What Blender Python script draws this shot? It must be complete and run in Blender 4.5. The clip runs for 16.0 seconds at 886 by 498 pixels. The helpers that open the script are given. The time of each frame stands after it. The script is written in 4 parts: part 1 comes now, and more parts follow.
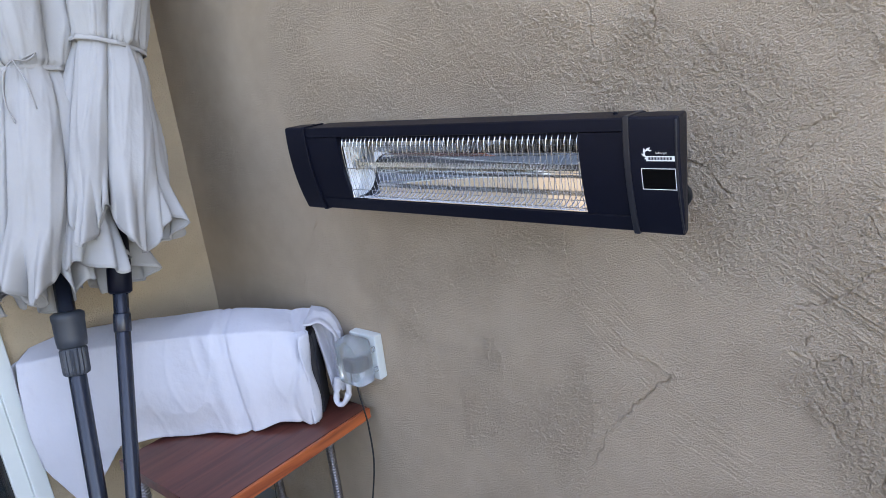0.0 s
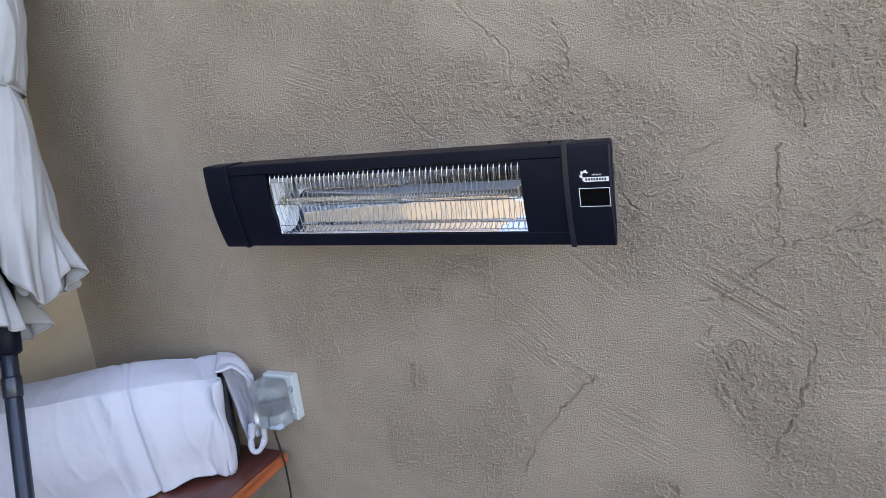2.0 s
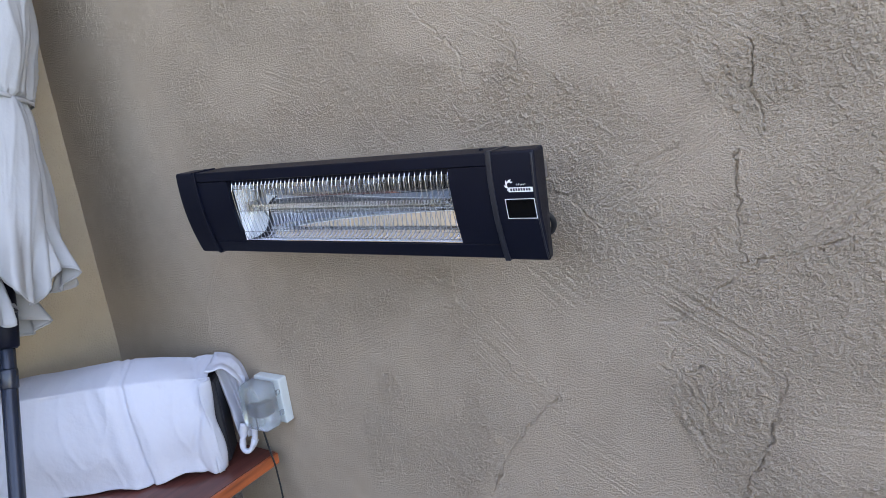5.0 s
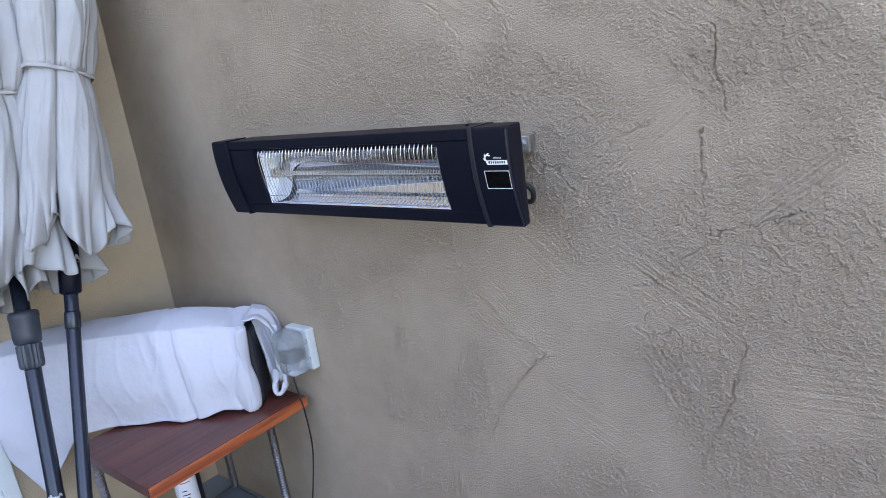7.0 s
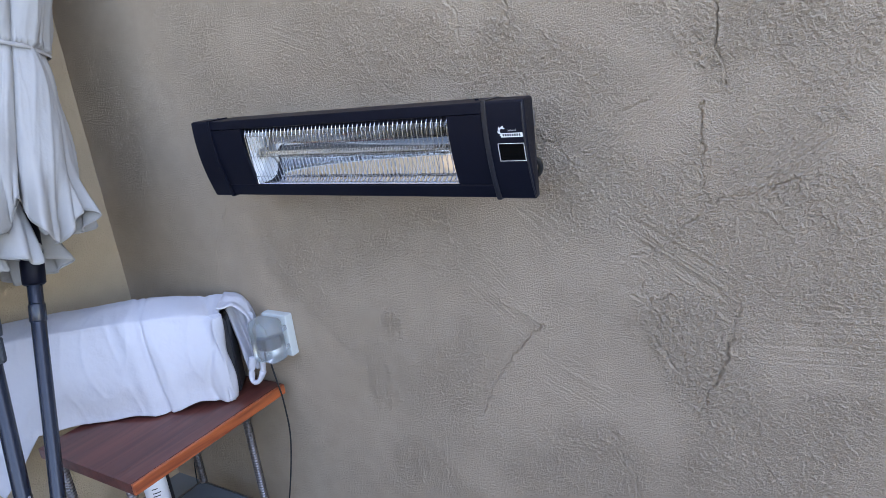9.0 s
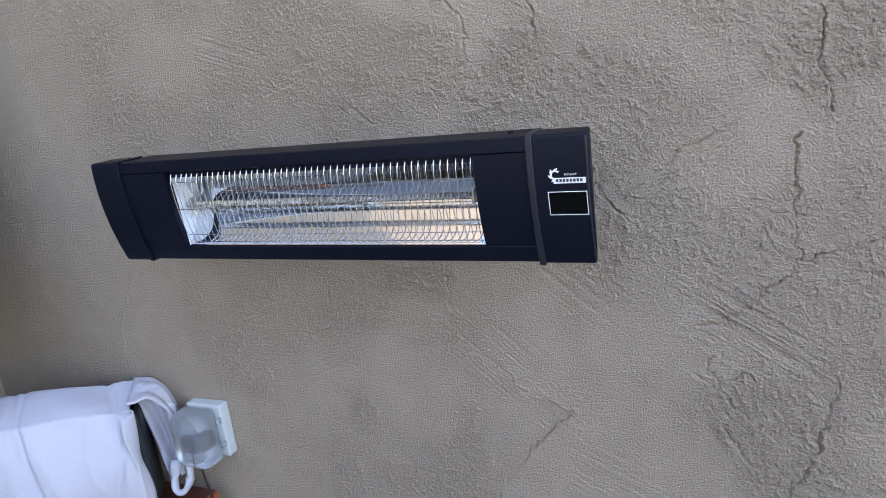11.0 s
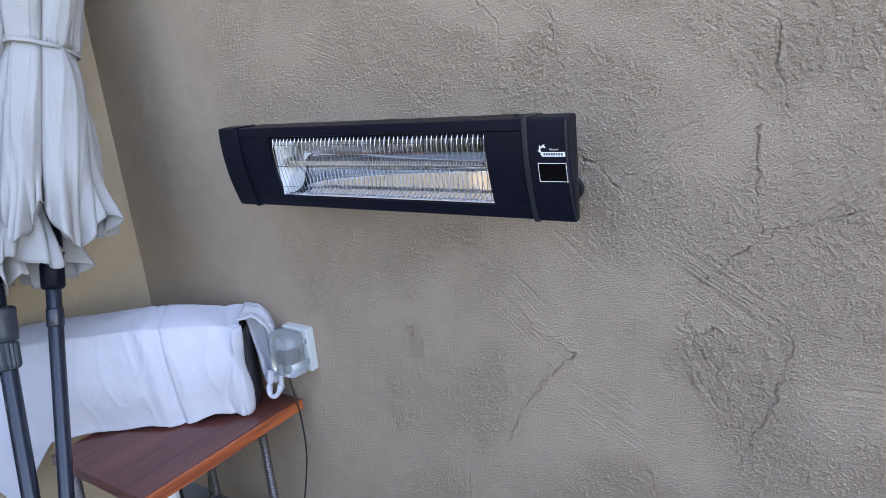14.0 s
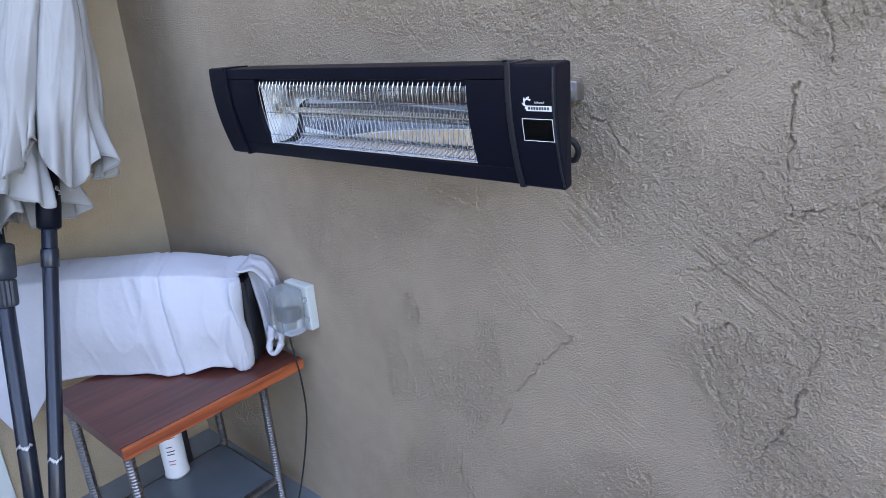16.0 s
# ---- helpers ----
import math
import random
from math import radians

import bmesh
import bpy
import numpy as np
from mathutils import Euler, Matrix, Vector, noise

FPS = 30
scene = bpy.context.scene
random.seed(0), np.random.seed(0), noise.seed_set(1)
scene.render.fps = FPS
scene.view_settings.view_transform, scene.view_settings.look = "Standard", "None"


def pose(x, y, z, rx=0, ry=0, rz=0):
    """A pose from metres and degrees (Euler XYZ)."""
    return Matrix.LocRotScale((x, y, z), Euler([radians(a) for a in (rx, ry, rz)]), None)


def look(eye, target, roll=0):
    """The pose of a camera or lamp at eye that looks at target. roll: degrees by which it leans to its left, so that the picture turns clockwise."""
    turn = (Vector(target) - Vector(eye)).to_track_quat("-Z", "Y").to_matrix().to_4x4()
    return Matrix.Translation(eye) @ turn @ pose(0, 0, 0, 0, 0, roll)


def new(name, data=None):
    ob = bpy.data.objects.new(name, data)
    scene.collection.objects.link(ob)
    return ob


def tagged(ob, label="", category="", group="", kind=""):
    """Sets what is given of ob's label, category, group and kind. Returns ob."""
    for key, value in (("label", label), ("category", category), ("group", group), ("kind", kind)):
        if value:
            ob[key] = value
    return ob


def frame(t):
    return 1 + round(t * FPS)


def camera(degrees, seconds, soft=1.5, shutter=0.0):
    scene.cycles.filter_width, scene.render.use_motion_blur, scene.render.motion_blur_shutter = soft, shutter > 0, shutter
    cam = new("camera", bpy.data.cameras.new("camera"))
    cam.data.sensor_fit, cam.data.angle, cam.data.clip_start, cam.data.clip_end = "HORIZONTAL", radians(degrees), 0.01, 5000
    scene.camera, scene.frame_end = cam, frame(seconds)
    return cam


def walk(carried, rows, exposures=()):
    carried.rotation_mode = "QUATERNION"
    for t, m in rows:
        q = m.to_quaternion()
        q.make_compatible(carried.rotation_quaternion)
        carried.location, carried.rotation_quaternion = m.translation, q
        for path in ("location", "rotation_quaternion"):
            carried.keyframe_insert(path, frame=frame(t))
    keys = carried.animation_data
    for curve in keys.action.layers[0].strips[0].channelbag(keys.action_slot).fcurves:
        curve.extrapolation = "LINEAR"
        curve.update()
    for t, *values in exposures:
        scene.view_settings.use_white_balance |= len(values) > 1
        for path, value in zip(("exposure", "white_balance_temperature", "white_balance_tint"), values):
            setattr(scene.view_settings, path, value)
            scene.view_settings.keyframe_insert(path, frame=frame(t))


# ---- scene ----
cam = camera(66.7, 16.0, soft=0.8)
TINT = 21
# time, exposure, white balance
LIGHT = ((0.0, 3.16, 7900), (2.5, 3.02, 7850), (5.5, 3.14, 7600), (8.0, 3.15, 7350), (10.5, 3.08, 7350), (11.5, 3.12, 7400), (12.5, 3.25, 7450), (13.5, 3.20, 7400), (14.0, 3.16, 7350), (15.0, 3.15, 7250), (16.0, 3.08, 7150))
PATH = [
    (0, (0.798, -1.18, 1.475), (-0.446, 0.279, 0.908), -7.0),
    (0.5, (0.856, -1.314, 1.482), (-0.425, 0.12, 0.931), -8.0),
    (1, (0.802, -1.334, 1.472), (-0.347, 0.211, 0.929), -5.7),
    (1.5, (0.69, -1.341, 1.5), (-0.282, 0.317, 0.946), -8.3),
    (2, (0.653, -1.357, 1.481), (-0.175, 0.395, 0.986), -6.7),
    (2.5, (0.679, -1.352, 1.467), (-0.121, 0.422, 1.004), -8.0),
    (3, (0.769, -1.345, 1.472), (-0.103, 0.398, 1.022), -9.3),
    (3.2, (0.82, -1.35, 1.476), (-0.113, 0.358, 1.017), -8.5),
    (5.3, (0.9, -1.139, 1.452), (-0.193, 0.471, 0.987), -7.9),
    (5.5, (0.889, -1.123, 1.449), (-0.177, 0.508, 0.996), -8.2),
    (6, (0.893, -1.089, 1.444), (-0.125, 0.563, 0.959), -7.6),
    (6.5, (0.95, -1.102, 1.453), (-0.147, 0.492, 0.946), -9.7),
    (7, (1.089, -1.189, 1.468), (-0.154, 0.283, 0.93), -8.0),
    (7.5, (1.201, -1.306, 1.469), (0.001, 0.214, 0.969), -7.4),
    (8, (1.175, -1.356, 1.466), (0.085, 0.239, 0.947), -7.5),
    (8.2, (1.121, -1.373, 1.463), (0.075, 0.241, 0.914), -7.3),
    (10.3, (0.783, -1.119, 1.452), (-0.272, 0.472, 0.853), -7.2),
    (10.5, (0.734, -1.099, 1.453), (-0.189, 0.579, 0.876), -7.0),
    (11, (0.609, -1.087, 1.459), (-0.172, 0.671, 0.91), -6.9),
    (11.5, (0.565, -1.079, 1.451), (-0.14, 0.706, 0.889), -5.5),
    (12, (0.584, -1.063, 1.462), (-0.16, 0.703, 0.891), -5.0),
    (12.5, (0.712, -1.055, 1.46), (-0.2, 0.629, 0.885), -5.4),
    (13, (0.85, -1.069, 1.473), (-0.271, 0.496, 0.93), -5.6),
    (13.5, (0.9, -1.125, 1.471), (-0.289, 0.397, 0.954), -4.7),
    (14, (0.904, -1.261, 1.46), (-0.201, 0.312, 0.911), -5.8),
    (14.5, (0.923, -1.368, 1.447), (-0.095, 0.242, 0.836), -4.0),
    (15, (0.932, -1.315, 1.448), (-0.118, 0.28, 0.854), -5.9),
    (15.5, (0.966, -1.16, 1.44), (-0.249, 0.296, 0.804), -5.0),
    (16, (0.957, -1.043, 1.416), (-0.308, 0.363, 0.766), -4.4),
]
walk(cam, [(t, look(eye, target, roll)) for t, eye, target, roll in PATH],
     exposures=[(t, ev, k, TINT) for t, ev, k in LIGHT])

# ---- world and light ----
world = bpy.data.worlds.new("sky")
scene.world = world
world.use_nodes = True
wn = world.node_tree
sky = wn.nodes.new("ShaderNodeTexSky")
sky.sky_type, sky.sun_disc = "NISHITA", False
SUN_EL, SUN_AZ = radians(50), radians(15)
sky.sun_elevation, sky.sun_rotation = SUN_EL, SUN_AZ
wn.nodes["Background"].inputs["Strength"].default_value = 0.15
wn.links.new(sky.outputs[0], wn.nodes["Background"].inputs["Color"])
sun_data = bpy.data.lights.new("sun", "SUN")
sun_data.energy, sun_data.angle, sun_data.color = 2.0, radians(0.5), (1.0, 0.95, 0.88)
sun = new("sun", sun_data)
sun_dir = Vector((math.sin(SUN_AZ) * math.cos(SUN_EL), math.cos(SUN_AZ) * math.cos(SUN_EL), math.sin(SUN_EL)))
sun.matrix_world = look(sun_dir * 30, (0, 0, 0))


# ---- materials ----
def mat(name, color, rough=0.6, metal=0.0, vary=0.12, scale=30.0, bump=0.0, bump_scale=200.0, bump_depth=0.002, spec=0.5, crisp=False):
    m = bpy.data.materials.new(name)
    m.use_nodes = True
    t = m.node_tree
    b = t.nodes["Principled BSDF"]
    b.inputs["Roughness"].default_value, b.inputs["Metallic"].default_value = rough, metal
    b.inputs["Specular IOR Level"].default_value = spec
    co = t.nodes.new("ShaderNodeTexCoord")
    n1 = t.nodes.new("ShaderNodeTexNoise")
    n1.inputs["Scale"].default_value, n1.inputs["Detail"].default_value = scale, 6
    n2 = t.nodes.new("ShaderNodeTexNoise")
    n2.inputs["Scale"].default_value, n2.inputs["Detail"].default_value = scale * 0.13, 3
    mixn = t.nodes.new("ShaderNodeMath")
    mixn.operation = "ADD"
    for n in (n1, n2):
        t.links.new(co.outputs["Object"], n.inputs["Vector"])
    t.links.new(n1.outputs["Fac"], mixn.inputs[0])
    t.links.new(n2.outputs["Fac"], mixn.inputs[1])
    ramp = t.nodes.new("ShaderNodeValToRGB")
    ramp.color_ramp.elements[0].position, ramp.color_ramp.elements[1].position = 0.3, 0.7
    half = t.nodes.new("ShaderNodeMath")
    half.operation = "MULTIPLY"
    half.inputs[1].default_value = 0.5
    t.links.new(mixn.outputs[0], half.inputs[0])
    t.links.new(half.outputs[0], ramp.inputs["Fac"])
    ramp.color_ramp.elements[0].color = (*[c * (1 - vary) for c in color], 1)
    ramp.color_ramp.elements[1].color = (*[min(1, c * (1 + vary)) for c in color], 1)
    t.links.new(ramp.outputs["Color"], b.inputs["Base Color"])
    if bump:
        n3 = t.nodes.new("ShaderNodeTexNoise")
        n3.inputs["Scale"].default_value, n3.inputs["Detail"].default_value = bump_scale, 4
        t.links.new(co.outputs["Object"], n3.inputs["Vector"])
        bp = t.nodes.new("ShaderNodeBump")
        bp.inputs["Strength"].default_value, bp.inputs["Distance"].default_value = bump, bump_depth
        src = n3.outputs["Fac"]
        if crisp:
            mr = t.nodes.new("ShaderNodeMapRange")
            mr.interpolation_type = "SMOOTHSTEP"
            mr.inputs["From Min"].default_value, mr.inputs["From Max"].default_value = 0.30, 0.72
            t.links.new(src, mr.inputs["Value"])
            patch = t.nodes.new("ShaderNodeAttribute")
            patch.attribute_name = "coarse"
            pr = t.nodes.new("ShaderNodeMapRange")
            pr.inputs["From Min"].default_value, pr.inputs["From Max"].default_value = 0.05, 0.55
            pr.inputs["To Min"].default_value, pr.inputs["To Max"].default_value = 0.72, 1.0
            t.links.new(patch.outputs["Fac"], pr.inputs["Value"])
            mul = t.nodes.new("ShaderNodeMath")
            mul.operation = "MULTIPLY"
            t.links.new(mr.outputs[0], mul.inputs[0])
            t.links.new(pr.outputs[0], mul.inputs[1])
            src = mul.outputs[0]
        t.links.new(src, bp.inputs["Height"])
        t.links.new(bp.outputs["Normal"], b.inputs["Normal"])
    return m


M_STUCCO = mat("stucco", (0.428, 0.345, 0.260), 0.95, vary=0.08, scale=17, bump=1.0, bump_scale=300, bump_depth=0.0035, spec=0.15, crisp=True)
M_STUCCO_SIDE = mat("side_stucco", (0.44, 0.35, 0.24), 0.95, vary=0.06, scale=14, bump=0.8, bump_scale=180, bump_depth=0.004, spec=0.15)
M_FLOOR = mat("painted_concrete", (0.17, 0.20, 0.22), 0.3, vary=0.15, scale=9, bump=0.1, bump_scale=60)
M_SHELF = mat("blue_grey_glossy_sheet", (0.12, 0.145, 0.165), 0.16, vary=0.25, scale=7, bump=0.06, bump_scale=30)
M_GROUND = mat("dull_ground", (0.13, 0.135, 0.105), 0.9, vary=0.15, scale=4, bump=0.2, bump_scale=80)
M_MIRRORED_WALL = mat("mirrored_wall_khaki", (0.13, 0.135, 0.095), 0.9, vary=0.12, scale=5, bump=0.2, bump_scale=60)
M_BLACK = mat("black_powder_coat", (0.0035, 0.0045, 0.011), 0.45, vary=0.15, scale=60, bump=0.12, bump_scale=900, spec=0.16)
M_LIT_EDGE = mat("black_plastic_lit_edge", (0.013, 0.014, 0.019), 0.38, vary=0.25, scale=40, spec=0.4)
M_RUBBER = mat("black_rubber", (0.012, 0.012, 0.013), 0.6, vary=0.2, scale=60)
M_GLOSS = mat("display_glass", (0.003, 0.003, 0.003), 0.12, vary=0.1, spec=0.08)
M_WHITE_INK = mat("white_ink", (0.8, 0.8, 0.8), 0.5, vary=0.02)
M_GREY_INK = mat("dark_ink", (0.03, 0.03, 0.04), 0.5, vary=0.02)
M_REFLECT = mat("polished_aluminium", (0.66, 0.68, 0.70), 0.035, 1.0, vary=0.02, scale=20, bump=0.02, bump_scale=20)
M_END_GLARE = mat("end_plate_painted_glare", (0.88, 0.89, 0.90), 0.35, 0.0, vary=0.03, scale=40)
M_WIRE = mat("chromed_wire", (0.62, 0.62, 0.63), 0.22, 1.0, vary=0.05)
M_STEEL = mat("zinc_steel", (0.5, 0.5, 0.5), 0.35, 1.0, vary=0.15, scale=50)
M_STICKER = mat("torn_foil", (0.42, 0.43, 0.45), 0.45, 0.3, vary=0.5, scale=160)
M_CONDUIT = mat("ribbed_dark_steel", (0.30, 0.28, 0.27), 0.33, 1.0, vary=0.25, scale=80)
M_POLE = mat("dark_blue_grey_painted_pole", (0.013, 0.018, 0.030), 0.25, vary=0.2, scale=30, bump=0.05)
M_COLLAR = mat("dark_grey_plastic", (0.035, 0.043, 0.055), 0.45, vary=0.15, scale=50, bump=0.05)
M_CANVAS = mat("faded_canvas", (0.355, 0.35, 0.338), 0.9, vary=0.07, scale=12, bump=0.35, bump_scale=38, bump_depth=0.006, spec=0.2)
M_CANVAS_DARK = mat("faded_canvas_strap", (0.37, 0.36, 0.345), 0.9, vary=0.07, scale=30, bump=0.2, bump_scale=700, spec=0.2)
M_SHEET = mat("white_cotton_cloth", (0.505, 0.51, 0.55), 0.9, vary=0.035, scale=10, bump=0.75, bump_scale=17, bump_depth=0.010, spec=0.2)
M_TRIM = mat("white_vinyl_frame", (0.58, 0.62, 0.60), 0.4, vary=0.05, scale=10)
M_CASE = mat("dark_case", (0.012, 0.013, 0.018), 0.55, vary=0.2)
M_PLATE = mat("pale_grey_plastic", (0.52, 0.56, 0.55), 0.4, vary=0.08, scale=40)
M_LABEL = mat("white_printed_can", (0.75, 0.76, 0.78), 0.35, vary=0.04, scale=40)
M_RED_INK = mat("faded_red_ink", (0.5, 0.12, 0.12), 0.5)
# near-black: the gloom of the unlit interior is put into the colour
M_ROOM = mat("unlit_room_colour", (0.035, 0.045, 0.06), 0.8)


def glass_mat(name, color, rough, alpha_mix):
    m = bpy.data.materials.new(name)
    m.use_nodes = True
    t = m.node_tree
    b = t.nodes["Principled BSDF"]
    b.inputs["Base Color"].default_value = (*color, 1)
    b.inputs["Roughness"].default_value = rough
    b.inputs["Transmission Weight"].default_value = alpha_mix
    b.inputs["IOR"].default_value = 1.45
    return m


M_GLASS = glass_mat("window_glass", (0.9, 0.95, 0.95), 0.0, 1.0)
M_QUARTZ = glass_mat("quartz_tube", (0.95, 0.95, 0.95), 0.02, 0.9)
M_CLEAR = glass_mat("cloudy_clear_plastic", (0.76, 0.81, 0.83), 0.22, 0.82)


def wood_mat(name, dark, light, rough):
    m = bpy.data.materials.new(name)
    m.use_nodes = True
    t = m.node_tree
    b = t.nodes["Principled BSDF"]
    b.inputs["Roughness"].default_value = rough
    co = t.nodes.new("ShaderNodeTexCoord")
    mp = t.nodes.new("ShaderNodeMapping")
    mp.inputs["Scale"].default_value = (30, 2.2, 30)
    n = t.nodes.new("ShaderNodeTexNoise")
    n.inputs["Scale"].default_value, n.inputs["Detail"].default_value, n.inputs["Distortion"].default_value = 1.6, 8, 0.6
    r = t.nodes.new("ShaderNodeValToRGB")
    r.color_ramp.elements[0].position, r.color_ramp.elements[1].position = 0.32, 0.7
    r.color_ramp.elements[0].color, r.color_ramp.elements[1].color = (*dark, 1), (*light, 1)
    oi = t.nodes.new("ShaderNodeObjectInfo")
    hs = t.nodes.new("ShaderNodeHueSaturation")
    mr = t.nodes.new("ShaderNodeMapRange")
    mr.inputs["To Min"].default_value, mr.inputs["To Max"].default_value = 0.9, 1.12
    t.links.new(oi.outputs["Random"], mr.inputs["Value"])
    t.links.new(mr.outputs[0], hs.inputs["Value"])
    t.links.new(co.outputs["Object"], mp.inputs["Vector"])
    t.links.new(mp.outputs[0], n.inputs["Vector"])
    t.links.new(n.outputs["Fac"], r.inputs["Fac"])
    t.links.new(r.outputs["Color"], hs.inputs["Color"])
    t.links.new(hs.outputs["Color"], b.inputs["Base Color"])
    bp = t.nodes.new("ShaderNodeBump")
    bp.inputs["Strength"].default_value, bp.inputs["Distance"].default_value = 0.15, 0.001
    t.links.new(n.outputs["Fac"], bp.inputs["Height"])
    t.links.new(bp.outputs["Normal"], b.inputs["Normal"])
    return m


M_WOOD = wood_mat("red_brown_stained_wood", (0.074, 0.021, 0.017), (0.140, 0.042, 0.030), 0.30)
M_WOOD_EDGE = wood_mat("orange_brown_wood_edge", (0.20, 0.042, 0.016), (0.50, 0.12, 0.036), 0.36)


# ---- mesh helpers ----
def part(name, bm, material, parent=None, label="", smooth=False):
    me = bpy.data.meshes.new(name)
    bm.normal_update()
    bm.to_mesh(me)
    bm.free()
    me.materials.append(material)
    if smooth:
        for p in me.polygons:
            p.use_smooth = True
    ob = new(name, me)
    if parent:
        ob.parent = parent
    if label:
        ob["label"] = label
    return ob


def thing(name, label, category, group="", kind="", at=(0, 0, 0)):
    ob = new(name)
    ob.empty_display_size = 0.05
    ob.location = at
    return tagged(ob, label, category, group, kind)


def box_bm(x0, x1, y0, y1, z0, z1, bevel=0.0, seg=2):
    bm = bmesh.new()
    bmesh.ops.create_cube(bm, size=1)
    for v in bm.verts:
        v.co = Vector(((x0 + x1) / 2 + v.co.x * (x1 - x0), (y0 + y1) / 2 + v.co.y * (y1 - y0), (z0 + z1) / 2 + v.co.z * (z1 - z0)))
    if bevel:
        bmesh.ops.bevel(bm, geom=bm.edges[:], offset=bevel, segments=seg, affect="EDGES", profile=0.5)
    return bm


def grid_bm(P, close_u=False, close_v=False):
    """Surface from rows of points P[i][j]."""
    bm = bmesh.new()
    V = [[bm.verts.new(p) for p in row] for row in P]
    nu, nv = len(V), len(V[0])
    for i in range(nu if close_u else nu - 1):
        for j in range(nv if close_v else nv - 1):
            bm.faces.new((V[i][j], V[(i + 1) % nu][j], V[(i + 1) % nu][(j + 1) % nv], V[i][(j + 1) % nv]))
    return bm


def lathe_bm(profile, n=24, ribs=0, rib_depth=0.0, m=None, rib_from=None):
    """profile: (radius, height) pairs, closed at both ends."""
    bm = bmesh.new()
    rings = []
    for k, (r, h) in enumerate(profile):
        ring = []
        for i in range(n):
            a = 2 * math.pi * i / n
            rr = r
            if ribs and rib_from and rib_from[0] <= k <= rib_from[1]:
                rr = r - rib_depth * (0.5 + 0.5 * math.cos(a * ribs))
            p = Vector((rr * math.cos(a), rr * math.sin(a), h))
            ring.append(bm.verts.new(m @ p if m else p))
        rings.append(ring)
    for a, b in zip(rings, rings[1:]):
        for i in range(n):
            bm.faces.new((a[i], a[(i + 1) % n], b[(i + 1) % n], b[i]))
    bm.faces.new(list(reversed(rings[0])))
    bm.faces.new(rings[-1])
    return bm


def tube_bm(points, radius, n=8, flat=1.0):
    pts = [Vector(p) for p in points]
    rows = []
    up = Vector((0.13, 0.31, 0.94))
    for i, p in enumerate(pts):
        d = (pts[min(i + 1, len(pts) - 1)] - pts[max(i - 1, 0)]).normalized()
        s = d.cross(up).normalized()
        q = s.cross(d)
        r = radius[i] if isinstance(radius, (list, tuple)) else radius
        rows.append([p + s * (r * math.cos(2 * math.pi * k / n)) + q * (r * flat * math.sin(2 * math.pi * k / n)) for k in range(n)])
    bm = grid_bm(rows, close_v=True)
    bm.verts.ensure_lookup_table()
    bm.faces.new([bm.verts[k] for k in range(n)])
    last = len(rows) * n
    bm.faces.new([bm.verts[last - 1 - k] for k in range(n)])
    bmesh.ops.recalc_face_normals(bm, faces=bm.faces[:])
    return bm


def spline(ctrl, n):
    """Catmull-Rom through the control points."""
    c = [Vector(p) for p in ctrl]
    c = [2 * c[0] - c[1]] + c + [2 * c[-1] - c[-2]]
    out = []
    for i in range(n):
        s = i / (n - 1) * (len(c) - 3)
        k = min(int(s), len(c) - 4)
        f = s - k
        p0, p1, p2, p3 = c[k:k + 4]
        out.append(0.5 * ((2 * p1) + (p2 - p0) * f + (2 * p0 - 5 * p1 + 4 * p2 - p3) * f * f + (3 * p1 - p0 - 3 * p2 + p3) * f ** 3))
    return out


# ---- noise on arrays ----
def lattice_noise(x, y, seed):
    """Smooth value noise of two arrays, about -1 to 1."""
    g = np.random.RandomState(seed).uniform(-1, 1, (256, 256))
    xi, yi = np.floor(x).astype(int), np.floor(y).astype(int)
    fx, fy = x - xi, y - yi
    fx, fy = fx * fx * (3 - 2 * fx), fy * fy * (3 - 2 * fy)
    a, b = g[xi % 256, yi % 256], g[(xi + 1) % 256, yi % 256]
    c, d = g[xi % 256, (yi + 1) % 256], g[(xi + 1) % 256, (yi + 1) % 256]
    return (a * (1 - fx) + b * fx) * (1 - fy) + (c * (1 - fx) + d * fx) * fy


def fbm(x, y, freq, seed, octaves=3):
    h, amp = 0 * x, 1.0
    for k in range(octaves):
        ang = 0.6 + k * 1.1
        h = h + amp * lattice_noise((x * math.cos(ang) + y * math.sin(ang)) * freq, (y * math.cos(ang) - x * math.sin(ang)) * freq, seed + k)
        amp, freq = amp * 0.5, freq * 2.03
    return h


def blob(x, y, cx, cy, rx, ry, seed, soft=0.35, turn=0.0):
    """A soft uneven patch, 1 inside."""
    ct, st = math.cos(turn), math.sin(turn)
    out = np.zeros(x.shape)
    reach = 1.6 * max(rx, ry)
    m = (abs(x - cx) < reach) & (abs(y - cy) < reach)
    xs, ys = x[m], y[m]
    u, v = (xs - cx) * ct + (ys - cy) * st, (ys - cy) * ct - (xs - cx) * st
    d = np.sqrt((u / rx) ** 2 + (v / ry) ** 2) + 0.3 * fbm(xs, ys, 14, seed, 3)
    out[m] = np.clip((1 - d) / soft, 0, 1)
    return out


